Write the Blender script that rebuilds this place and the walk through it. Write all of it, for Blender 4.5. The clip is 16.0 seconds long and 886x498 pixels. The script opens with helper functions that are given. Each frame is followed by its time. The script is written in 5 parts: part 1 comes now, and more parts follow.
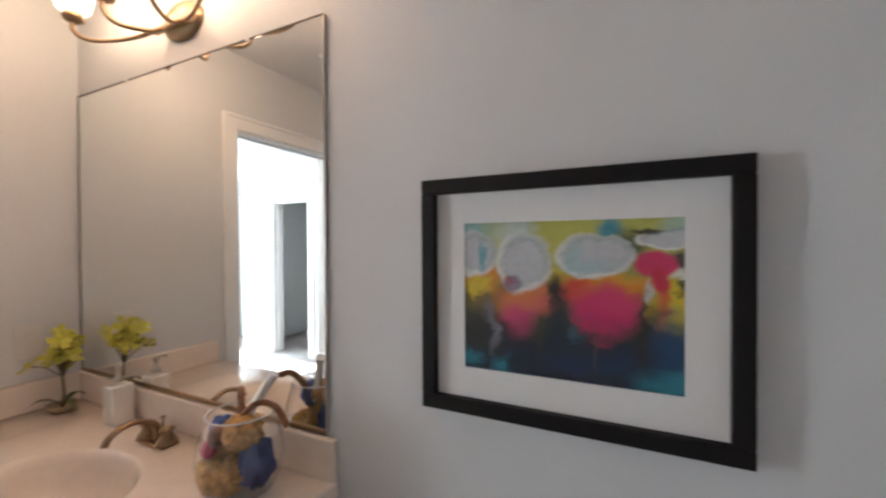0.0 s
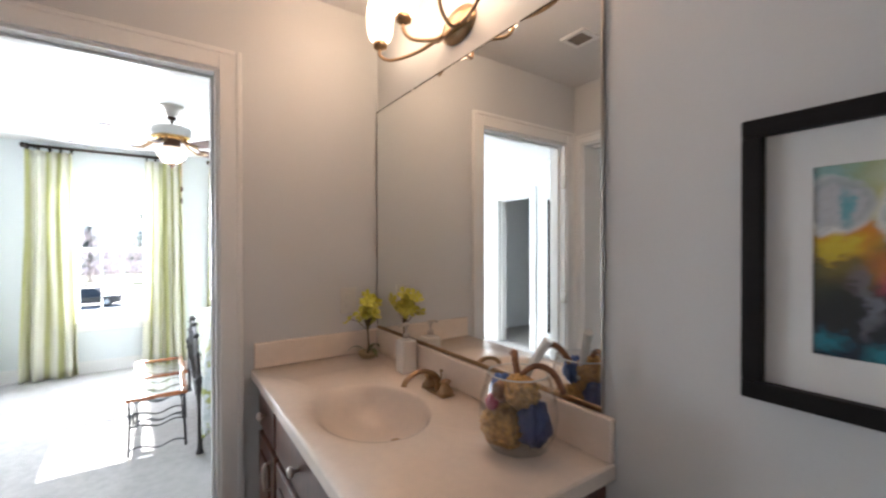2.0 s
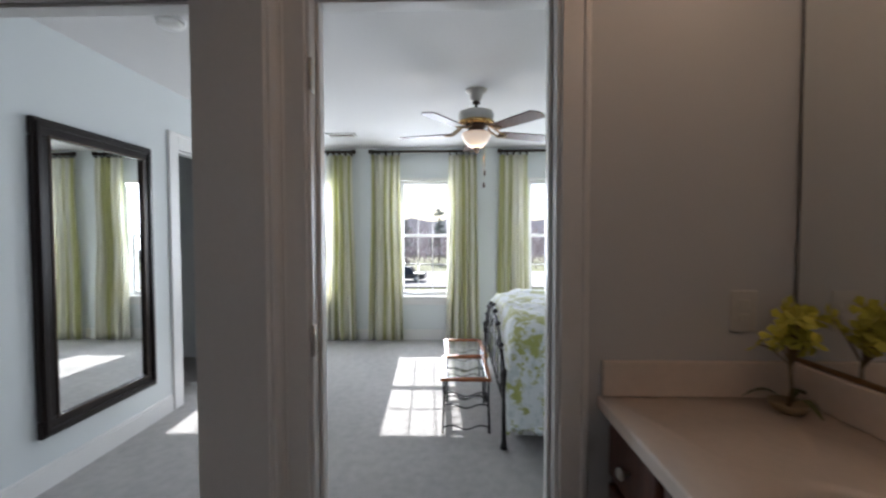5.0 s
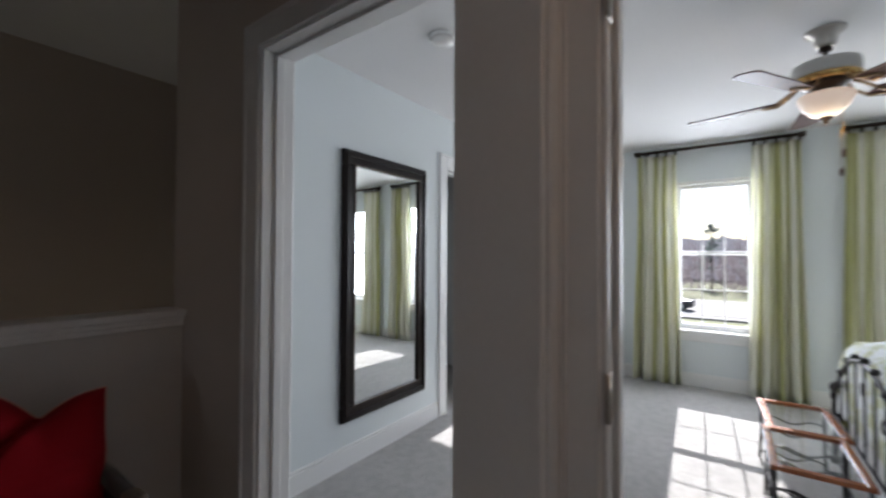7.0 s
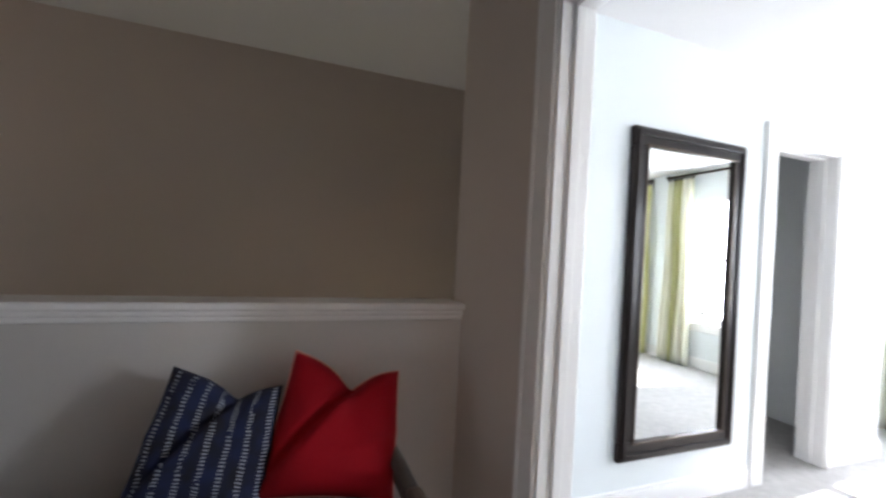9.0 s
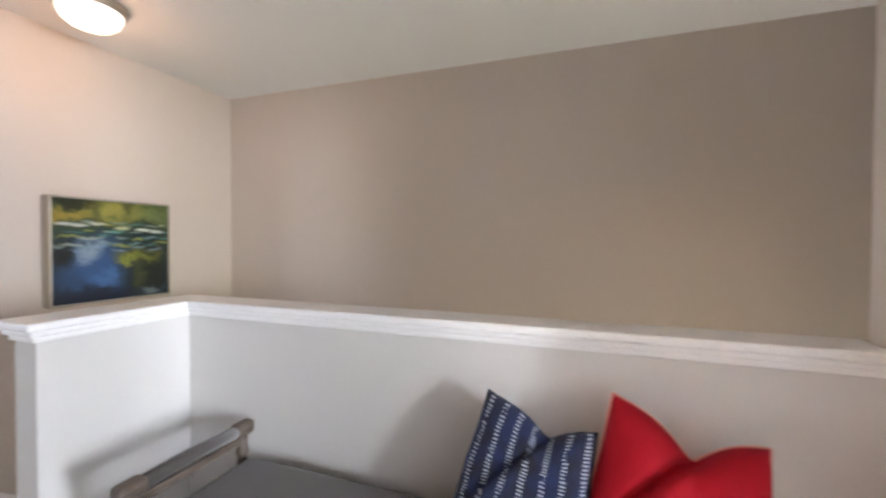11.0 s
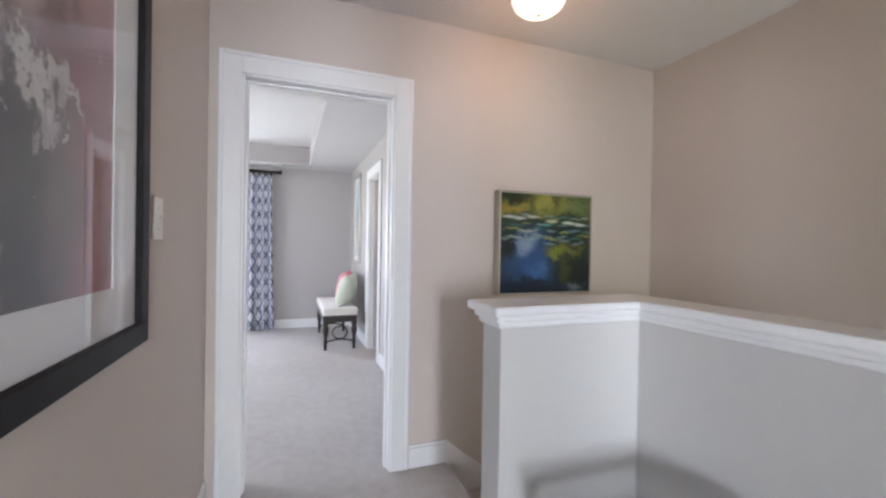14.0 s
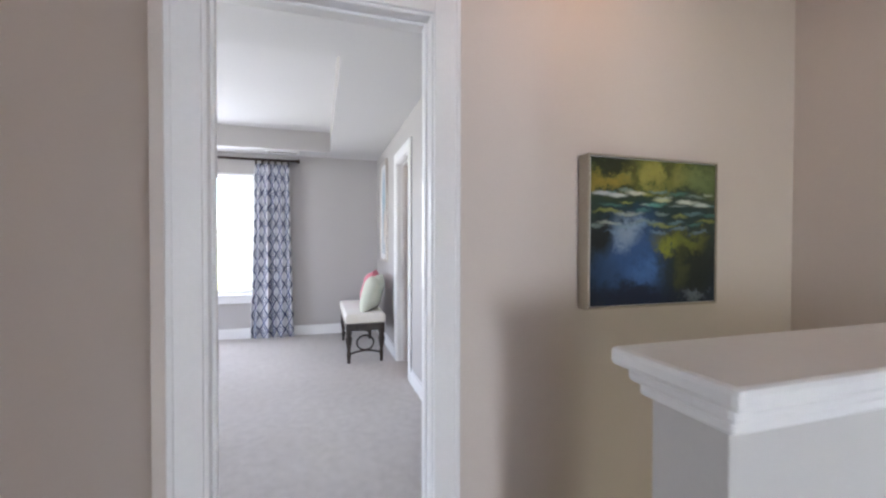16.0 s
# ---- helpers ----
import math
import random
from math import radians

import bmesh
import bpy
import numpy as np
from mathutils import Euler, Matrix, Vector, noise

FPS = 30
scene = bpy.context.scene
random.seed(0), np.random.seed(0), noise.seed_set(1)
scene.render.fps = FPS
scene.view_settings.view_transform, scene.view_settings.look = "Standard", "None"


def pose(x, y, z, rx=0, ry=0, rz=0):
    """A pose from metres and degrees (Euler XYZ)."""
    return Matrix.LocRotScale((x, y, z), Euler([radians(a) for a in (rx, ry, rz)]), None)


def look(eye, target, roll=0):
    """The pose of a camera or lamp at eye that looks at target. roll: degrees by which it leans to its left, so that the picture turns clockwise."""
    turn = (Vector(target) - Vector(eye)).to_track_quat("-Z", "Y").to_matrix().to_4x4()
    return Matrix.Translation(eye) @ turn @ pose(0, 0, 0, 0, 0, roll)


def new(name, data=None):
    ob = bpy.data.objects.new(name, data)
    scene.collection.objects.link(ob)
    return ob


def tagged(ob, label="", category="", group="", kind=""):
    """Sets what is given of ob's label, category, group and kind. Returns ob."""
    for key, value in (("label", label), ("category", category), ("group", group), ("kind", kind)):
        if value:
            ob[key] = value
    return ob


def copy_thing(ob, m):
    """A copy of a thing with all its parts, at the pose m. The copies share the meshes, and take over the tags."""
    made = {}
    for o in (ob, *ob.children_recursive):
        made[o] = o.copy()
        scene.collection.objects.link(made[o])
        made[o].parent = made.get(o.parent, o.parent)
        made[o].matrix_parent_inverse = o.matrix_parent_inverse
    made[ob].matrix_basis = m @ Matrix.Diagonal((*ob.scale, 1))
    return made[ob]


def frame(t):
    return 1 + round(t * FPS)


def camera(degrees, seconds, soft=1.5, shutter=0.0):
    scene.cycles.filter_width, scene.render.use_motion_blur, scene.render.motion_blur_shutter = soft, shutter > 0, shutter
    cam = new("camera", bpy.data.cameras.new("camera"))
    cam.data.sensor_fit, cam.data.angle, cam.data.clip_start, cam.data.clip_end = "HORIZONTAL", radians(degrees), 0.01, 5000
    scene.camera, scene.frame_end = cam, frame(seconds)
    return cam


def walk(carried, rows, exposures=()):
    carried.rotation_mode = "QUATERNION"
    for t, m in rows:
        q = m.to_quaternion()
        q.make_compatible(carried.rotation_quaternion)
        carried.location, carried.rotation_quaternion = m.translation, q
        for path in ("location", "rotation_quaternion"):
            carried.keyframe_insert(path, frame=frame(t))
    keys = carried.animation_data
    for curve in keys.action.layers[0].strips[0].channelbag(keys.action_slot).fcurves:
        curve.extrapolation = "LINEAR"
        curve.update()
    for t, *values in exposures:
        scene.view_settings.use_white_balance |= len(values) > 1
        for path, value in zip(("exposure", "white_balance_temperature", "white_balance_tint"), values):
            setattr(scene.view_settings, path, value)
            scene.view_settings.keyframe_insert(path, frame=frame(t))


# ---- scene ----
cam = camera(95.1, 16.0, soft=2.3, shutter=0.5)
PATH = [
    (0, (1.917, -0.762, 1.447), (1.022, 1.027, 1.425), -0.3),
    (0.5, (1.890, -0.787, 1.42), (0.751, 0.857, 1.408), -0.5),
    (1, (1.870, -0.804, 1.39), (0.516, 0.667, 1.394), -0.5),
    (1.5, (1.832, -0.822, 1.379), (0.309, 0.476, 1.375), -0.4),
    (2, (1.785, -0.843, 1.368), (0.135, 0.288, 1.355), -0.1),
    (2.5, (1.704, -0.875, 1.351), (-0.035, 0.113, 1.337), 0.4),
    (3, (1.616, -0.917, 1.351), (-0.199, -0.078, 1.32), 0.9),
    (3.5, (1.519, -0.936, 1.345), (-0.37, -0.282, 1.309), 0.9),
    (4, (1.4, -0.929, 1.34), (-0.554, -0.506, 1.29), 0.7),
    (4.2, (1.354, -0.934, 1.345), (-0.618, -0.608, 1.283), 0.6),
    (6.5, (0.875, -1.129, 1.302), (-0.937, -1.977, 1.325), -0.4),
    (7, (0.81, -1.197, 1.297), (-0.821, -2.353, 1.331), 0.3),
    (7.5, (0.787, -1.27, 1.296), (-0.642, -2.669, 1.33), 1.4),
    (8, (0.743, -1.375, 1.291), (-0.463, -2.97, 1.32), 2.1),
    (8.5, (0.716, -1.467, 1.284), (-0.265, -3.209, 1.309), 2.9),
    (10.8, (0.734, -1.802, 1.325), (1.284, -3.725, 1.28), 0.5),
    (11, (0.752, -1.811, 1.336), (1.424, -3.695, 1.295), 0.3),
    (11.5, (0.794, -1.867, 1.305), (1.818, -3.585, 1.296), -0.9),
    (12, (0.842, -1.864, 1.301), (2.165, -3.364, 1.315), -0.5),
    (12.5, (0.937, -1.881, 1.28), (2.48, -3.153, 1.301), -0.1),
    (13, (1.059, -1.927, 1.264), (2.759, -2.98, 1.279), 0.2),
    (13.5, (1.211, -1.962, 1.239), (3.013, -2.83, 1.25), 0.7),
    (14, (1.393, -2.013, 1.234), (3.262, -2.723, 1.224), 0.9),
    (14.5, (1.57, -2.056, 1.227), (3.478, -2.655, 1.201), 0.9),
    (15, (1.755, -2.069, 1.223), (3.678, -2.615, 1.188), 0.7),
    (15.5, (1.928, -2.087, 1.229), (3.852, -2.632, 1.193), 0.4),
    (16, (2.126, -2.145, 1.218), (4.039, -2.727, 1.19), 0.1),
]
walk(cam, [(t, look(eye, target, roll)) for t, eye, target, roll in PATH],
     exposures=[(t, stops, kelvin, tint) for t, stops, kelvin, tint in ((0.0, 3.4, 6000, 12), (0.5, 3.45, 6000, 12), (1.0, 3.55, 5950, 12), (1.5, 3.5, 5950, 12), (2.0, 3.15, 5950, 12), (2.5, 2.75, 5950, 12), (3.0, 2.25, 5950, 12), (3.5, 1.8, 5900, 12), (4.0, 1.5, 5900, 12), (6.5, 1.45, 6000, 14), (7.0, 1.3, 6000, 14), (7.5, 1.7, 6000, 14), (8.0, 2.45, 6050, 15), (8.5, 2.65, 6050, 15), (11.0, 4.75, 6050, 15), (12.5, 4.47, 5850, 14), (14.0, 4.22, 5900, 15), (16.0, 4.12, 5900, 15))])

# ---------------------------------------------------------------- world and sun
world = bpy.data.worlds.new("world")
scene.world = world
world.use_nodes = True
wn = world.node_tree
sky = wn.nodes.new("ShaderNodeTexSky")
sky.sky_type, sky.sun_disc = "NISHITA", False
sky.sun_elevation, sky.sun_rotation = radians(37.3), radians(-93.2)
wn.links.new(sky.outputs[0], wn.nodes["Background"].inputs[0])
wn.nodes["Background"].inputs[1].default_value = 0.06

sun = new("sun", bpy.data.lights.new("sun", "SUN"))
sun.data.energy, sun.data.angle, sun.data.color = 5.0, radians(0.53), (1.0, 0.95, 0.88)
sun.matrix_world = look((0, 0, 0), (1, 0.056, -0.762))


def lamp(name, kind, place, power, color, radius=0.03, size=None, aim=None):
    li = bpy.data.lights.new(name, kind)
    li.energy, li.color = power, color
    ob = new(name, li)
    if kind == "AREA":
        li.shape, li.size, li.size_y = "RECTANGLE", size[0], size[1]
        ob.matrix_world = look(place, aim)
    else:
        li.shadow_soft_size = radius
        ob.location = place
    return ob


DAY = (0.93, 0.97, 1.0)
for y0 in (-2.80, -1.335, 0.30):
    lamp("window_light", "AREA", (-4.16, y0, 1.31), 16, DAY, size=(0.66, 1.46), aim=(0, y0, 0.4))
lamp("window_light", "AREA", (7.95, -0.75, 1.4), 3.5, (0.97, 0.97, 1.0), size=(1.2, 1.6), aim=(0, -0.75, 1.0))
# unseen fill lamp low in the stairwell, added to brighten the stair wall
lamp("stair_fill", "AREA", (-1.36, -3.85, -1.5), 0.8, (1.0, 0.93, 0.84), size=(0.9, 1.5), aim=(1.5, -4.0, 0.6))
lamp("side_room_light", "POINT", (5.8, -3.6, 2.2), 0.3, (1.0, 0.80, 0.62), .1)
lamp("window_light", "AREA", (5.6, 2.05, 1.4), 5.6, (0.97, 0.97, 1.0), size=(1.6, 1.5), aim=(5.6, 0, 0.8))

# ---------------------------------------------------------------- materials
def node_mat(name):
    m = bpy.data.materials.new(name)
    m.use_nodes = True
    t = m.node_tree
    return m, t, t.nodes["Principled BSDF"]


def mixer(t, fac, a, b):
    n = t.nodes.new("ShaderNodeMix")
    n.data_type = "RGBA"
    for sock, v in ((n.inputs[0], fac), (n.inputs[6], a), (n.inputs[7], b)):
        if hasattr(v, "is_linked"):
            t.links.new(v, sock)
        else:
            sock.default_value = v if not isinstance(v, tuple) else (*v, 1)
    return n.outputs[2]


def calc(t, op, *vals):
    n = t.nodes.new("ShaderNodeMath")
    n.operation = op
    for sock, v in zip(n.inputs, vals):
        if hasattr(v, "is_linked"):
            t.links.new(v, sock)
        else:
            sock.default_value = v
    return n.outputs[0]


def noisy(t, scale, detail=4.0, coord=None, stretch=None, rough=0.5):
    n = t.nodes.new("ShaderNodeTexNoise")
    n.inputs["Scale"].default_value, n.inputs["Detail"].default_value, n.inputs["Roughness"].default_value = scale, detail, rough
    if coord is None:
        coord = t.nodes.new("ShaderNodeTexCoord").outputs["Object"]
    if stretch:
        mp = t.nodes.new("ShaderNodeMapping")
        mp.inputs["Scale"].default_value = stretch
        t.links.new(coord, mp.inputs[0])
        coord = mp.outputs[0]
    t.links.new(coord, n.inputs["Vector"])
    return n.outputs["Fac"]


def ramp(t, fac, lo, hi):
    n = t.nodes.new("ShaderNodeMapRange")
    n.inputs[1].default_value, n.inputs[2].default_value = lo, hi
    t.links.new(fac, n.inputs[0])
    return n.outputs[0]


def bumped(t, p, height, strength, dist=0.01):
    b = t.nodes.new("ShaderNodeBump")
    b.inputs["Strength"].default_value, b.inputs["Distance"].default_value = strength, dist
    t.links.new(height, b.inputs["Height"])
    t.links.new(b.outputs[0], p.inputs["Normal"])


def surface(name, color, rough=0.5, metal=0.0, vary=0.12, big=1.3, fine=90.0, bump=0.06, dist=0.004, spec=None, sheen=0.0):
    """A plain material: slow stains, fine grain and a fine relief."""
    m, t, p = node_mat(name)
    dark, light = tuple(c * (1 - vary) for c in color), tuple(min(1, c * (1 + vary)) for c in color)
    slow, quick = noisy(t, big), noisy(t, fine, 3)
    fac = calc(t, "ADD", calc(t, "MULTIPLY", slow, 0.6), calc(t, "MULTIPLY", quick, 0.4))
    t.links.new(mixer(t, ramp(t, fac, 0.3, 0.7), dark, light), p.inputs["Base Color"])
    t.links.new(ramp_to(t, slow, rough * 0.85, min(1, rough * 1.15)), p.inputs["Roughness"])
    p.inputs["Metallic"].default_value = metal
    if spec is not None:
        p.inputs["Specular IOR Level"].default_value = spec
    if sheen:
        p.inputs["Sheen Weight"].default_value = sheen
    if bump:
        bumped(t, p, quick, bump, dist)
    return m


def ramp_to(t, fac, lo, hi):
    n = t.nodes.new("ShaderNodeMapRange")
    n.inputs[3].default_value, n.inputs[4].default_value = lo, hi
    t.links.new(fac, n.inputs[0])
    return n.outputs[0]


def wooden(name, dark, light, rough=0.35, stretch=(3, 40, 40), coat=0.0):
    m, t, p = node_mat(name)
    grain = noisy(t, 2.0, 8, stretch=stretch)
    slow = noisy(t, 3.0, 2)
    fac = calc(t, "ADD", calc(t, "MULTIPLY", grain, 0.75), calc(t, "MULTIPLY", slow, 0.25))
    t.links.new(mixer(t, ramp(t, fac, 0.35, 0.68), dark, light), p.inputs["Base Color"])
    p.inputs["Roughness"].default_value = rough
    p.inputs["Coat Weight"].default_value = coat
    bumped(t, p, grain, 0.12, 0.002)
    return m


def carpet(name, a, b):
    m, t, p = node_mat(name)
    slow, mid, pile = noisy(t, 1.1, 3), noisy(t, 16, 4), noisy(t, 420, 2)
    fac = calc(t, "ADD", calc(t, "MULTIPLY", slow, 0.3), calc(t, "ADD", calc(t, "MULTIPLY", mid, 0.35), calc(t, "MULTIPLY", pile, 0.35)))
    t.links.new(mixer(t, ramp(t, fac, 0.36, 0.64), a, b), p.inputs["Base Color"])
    p.inputs["Roughness"].default_value = 0.95
    p.inputs["Specular IOR Level"].default_value = 0.1
    p.inputs["Sheen Weight"].default_value = 0.2
    bumped(t, p, calc(t, "ADD", calc(t, "MULTIPLY", mid, 0.7), pile), 0.6, 0.012)
    return m


def thin_glass(name, gloss=0.06):
    """A flat pane: clear, with a mirror's gloss that grows at a slant."""
    m, t, p = node_mat(name)
    out = t.nodes["Material Output"]
    clear, shine, mix, lw = (t.nodes.new("ShaderNode" + k) for k in ("BsdfTransparent", "BsdfGlossy", "MixShader", "LayerWeight"))
    lw.inputs[0].default_value = 0.5
    slant = calc(t, "ADD", calc(t, "MULTIPLY", calc(t, "POWER", lw.outputs["Facing"], 5.0), 0.8), gloss * 0.4)
    shine.inputs["Roughness"].default_value = 0.02
    t.links.new(slant, mix.inputs[0])
    t.links.new(clear.outputs[0], mix.inputs[1])
    t.links.new(shine.outputs[0], mix.inputs[2])
    t.links.new(mix.outputs[0], out.inputs[0])
    return m


def glowing(name, color, strength, base=(0.9, 0.88, 0.84)):
    m, t, p = node_mat(name)
    p.inputs["Base Color"].default_value = (*base, 1)
    p.inputs["Roughness"].default_value = 0.3
    p.inputs["Emission Color"].default_value = (*color, 1)
    p.inputs["Emission Strength"].default_value = strength
    return m


BATH_PAINT = surface("bath_paint", (0.62, 0.63, 0.635), 0.6, vary=0.03, big=0.9, fine=160, bump=0.05)
HALL_PAINT = surface("hall_paint", (0.570, 0.504, 0.447), 0.6, vary=0.03, big=0.9, fine=160, bump=0.05)
HALF_PAINT = surface("half_wall_paint", (0.57, 0.555, 0.535), 0.55, vary=0.03, big=0.9, fine=160, bump=0.05)
BLUE_PAINT = surface("blue_paint", (0.70, 0.737, 0.745), 0.6, vary=0.03, big=0.9, fine=160, bump=0.05)
GREY_PAINT = surface("master_paint", (0.44, 0.42, 0.405), 0.6, vary=0.03, big=0.9, fine=160, bump=0.05)
CEILING_PAINT = surface("ceiling_paint", (0.66, 0.65, 0.645), 0.8, vary=0.03, big=0.8, fine=70, bump=0.12)
TRIM = surface("white_trim", (0.78, 0.775, 0.765), 0.35, vary=0.03, big=2.0, fine=60, bump=0.02)
BED_CARPET = carpet("bedroom_carpet", (0.33, 0.32, 0.305), (0.51, 0.495, 0.475))
HALL_CARPET = carpet("hall_carpet", (0.47, 0.435, 0.405), (0.62, 0.58, 0.545))
VINYL = surface("bath_vinyl", (0.50, 0.46, 0.40), 0.4, vary=0.1, fine=30)
MARBLE = surface("cultured_marble", (0.80, 0.70, 0.61), 0.16, vary=0.05, big=5, fine=40, bump=0.0)
CHERRY = wooden("cherry_stain", (0.045, 0.014, 0.009), (0.15, 0.048, 0.026), 0.3, stretch=(40, 40, 3), coat=0.2)
WALNUT = wooden("walnut_blade", (0.050, 0.020, 0.015), (0.125, 0.052, 0.038), 0.5, stretch=(2.5, 40, 40))
STOOL_WOOD = wooden("stool_wood", (0.18, 0.05, 0.018), (0.42, 0.14, 0.05), 0.25, stretch=(30, 4, 30), coat=0.3)
BENCH_WOOD = wooden("weathered_oak", (0.045, 0.034, 0.026), (0.14, 0.105, 0.078), 0.55, stretch=(30, 4, 30))
EBONY = wooden("ebony_stain", (0.012, 0.008, 0.006), (0.045, 0.03, 0.022), 0.3, stretch=(30, 30, 4))
BRONZE = surface("oil_bronze", (0.05, 0.036, 0.028), 0.35, metal=0.8, vary=0.3, big=12, fine=80)
ANTIQUE = surface("antique_brass", (0.34, 0.235, 0.14), 0.32, metal=1.0, vary=0.25, big=18, fine=90)
BRASS = surface("polished_brass", (0.62, 0.40, 0.16), 0.2, metal=1.0, vary=0.1, big=20, fine=90)
NICKEL = surface("brushed_nickel", (0.55, 0.51, 0.46), 0.32, metal=1.0, vary=0.1, big=20, fine=140)
IRON = surface("wrought_iron", (0.03, 0.028, 0.028), 0.45, metal=0.5, vary=0.3, big=15, fine=120, bump=0.2)
BLACK_FRAME = surface("black_frame", (0.008, 0.007, 0.007), 0.5, vary=0.25, big=8, fine=60, spec=0.2)
DARK_FRAME = surface("bronzed_frame", (0.012, 0.008, 0.007), 0.30, metal=0.0, vary=0.3, big=4, fine=60, bump=0.0, spec=0.2)
MAT_BOARD = surface("mat_board", (0.74, 0.74, 0.73), 0.8, vary=0.02, fine=200, bump=0.03)
PLATE = surface("switch_plate", (0.80, 0.78, 0.73), 0.35, vary=0.03, fine=50, bump=0.01)
OUTLET = surface("outlet_plate", (0.66, 0.65, 0.62), 0.4, vary=0.03, fine=50, bump=0.01)
CERAMIC = surface("white_ceramic", (0.78, 0.76, 0.73), 0.15, vary=0.03, fine=50, bump=0.0)
ENAMEL = surface("fan_enamel", (0.50, 0.49, 0.46), 0.3, vary=0.05, fine=50, bump=0.0)
LINEN = surface("bench_linen", (0.054, 0.046, 0.041), 0.9, vary=0.14, big=3, fine=500, bump=0.3, sheen=0.3)
CUSHION = surface("cream_cushion", (0.72, 0.69, 0.62), 0.9, vary=0.08, big=3, fine=300, bump=0.2, sheen=0.3)
SAGE = surface("sage_pillow", (0.60, 0.63, 0.53), 0.9, vary=0.1, big=4, fine=300, bump=0.2)
RED_SOAP = surface("red_soap", (0.40, 0.03, 0.06), 0.4, vary=0.15, big=30)
RED_CLOTH = surface("red_cloth", (0.30, 0.003, 0.010), 0.85, vary=0.16, big=4, fine=450, bump=0.25, spec=0.2)
PIPING = surface("red_piping", (0.62, 0.28, 0.23), 0.8, fine=300)
PINK_FLOWER = surface("pink_cloth", (0.62, 0.22, 0.27), 0.85, vary=0.5, big=25, fine=80)
SKIRT = surface("bed_skirt", (0.70, 0.70, 0.69), 0.9, vary=0.05, fine=300)
# cream cloth with soft, uneven chartreuse stripes
PANEL_CLOTH, t, p = node_mat("striped_curtain")
co = t.nodes.new("ShaderNodeTexCoord").outputs["UV"]
band = noisy(t, 1.0, 1.5, co, stretch=(11, 0.12, 1))
soft_band = calc(t, "MULTIPLY", ramp(t, band, 0.49, 0.58), ramp_to(t, noisy(t, 5, 3), 0.75, 1.0))
cream = mixer(t, ramp(t, noisy(t, 2.2, 3), 0.35, 0.65), (0.80, 0.78, 0.66), (0.86, 0.85, 0.77))
t.links.new(mixer(t, soft_band, cream, (0.50, 0.50, 0.20)), p.inputs["Base Color"])
p.inputs["Roughness"].default_value = 0.85
bumped(t, p, noisy(t, 300, 3), 0.15, 0.004)
for cloth in (PANEL_CLOTH,):
    t = cloth.node_tree
    glow, mix = t.nodes.new("ShaderNodeBsdfTranslucent"), t.nodes.new("ShaderNodeMixShader")
    pb = t.nodes["Principled BSDF"]
    t.links.new(pb.inputs["Base Color"].links[0].from_socket, glow.inputs[0])
    mix.inputs[0].default_value = 0.42
    t.links.new(pb.outputs[0], mix.inputs[1])
    t.links.new(glow.outputs[0], mix.inputs[2])
    t.links.new(mix.outputs[0], t.nodes["Material Output"].inputs[0])
MIRROR = surface("mirror_silver", (0.88, 0.90, 0.89), 0.0, metal=1.0, vary=0.0, bump=0.0)
PANE = thin_glass("window_pane")
PICTURE_GLASS = thin_glass("picture_glass", 0.035)
JAR_GLASS = thin_glass("jar_glass", 0.12)
# opaque pale colour paints the highlight along the jar's glass rim
RIM_HIGHLIGHT = surface("rim_highlight", (0.66, 0.70, 0.70), 0.08, vary=0.02)
SHADE_GLOW = glowing("lit_shade", (1.0, 0.72, 0.46), 0.95)
HALL_GLOW = glowing("lit_bowl", (1.0, 0.84, 0.64), 0.06)
FAN_GLOW = glowing("lit_fan_bowl", (1.0, 0.62, 0.36), 0.13)
SPONGE = surface("sea_sponge", (0.52, 0.30, 0.10), 0.95, vary=0.7, big=70, fine=160, bump=1.0, dist=0.01)
BLUE_SOAP = surface("blue_cloth", (0.025, 0.045, 0.16), 0.8, vary=0.3, big=20, fine=200, bump=0.4)
PALE_CLOTH = surface("pale_blue_cloth", (0.10, 0.17, 0.42), 0.85, vary=0.25, big=20, fine=200, bump=0.4)
BRUSH_WOOD = wooden("brush_wood", (0.12, 0.045, 0.018), (0.30, 0.13, 0.055), 0.4)
PETAL = surface("orchid_petal", (0.62, 0.60, 0.09), 0.6, vary=0.2, big=40, fine=120)
STEM = surface("orchid_stem", (0.16, 0.12, 0.05), 0.7, vary=0.2)
LEAF = surface("orchid_leaf", (0.10, 0.12, 0.04), 0.45, vary=0.2)
POT = surface("clay_pot", (0.42, 0.33, 0.20), 0.7, vary=0.2, fine=60)
VENT_GREY = surface("vent_grey", (0.20, 0.17, 0.145), 0.6, vary=0.1)

# indigo cloth with pale stitched rows
INDIGO, t, p = node_mat("indigo_cloth")
co = t.nodes.new("ShaderNodeTexCoord").outputs["UV"]
sx = t.nodes.new("ShaderNodeSeparateXYZ")
t.links.new(co, sx.inputs[0])
wob = calc(t, "MULTIPLY", noisy(t, 9, 3, co), 0.035)
row_u = calc(t, "FRACT", calc(t, "MULTIPLY", calc(t, "ADD", sx.outputs[0], wob), 7.0))
dash_v = calc(t, "FRACT", calc(t, "MULTIPLY", calc(t, "ADD", sx.outputs[1], wob), 38.0))
in_row = calc(t, "LESS_THAN", calc(t, "ABSOLUTE", calc(t, "SUBTRACT", row_u, 0.5)), 0.15)
in_dash = calc(t, "GREATER_THAN", dash_v, 0.55)
patchy = calc(t, "GREATER_THAN", noisy(t, 9, 3, co), 0.38)
stitch = calc(t, "MULTIPLY", calc(t, "MULTIPLY", in_row, in_dash), patchy)
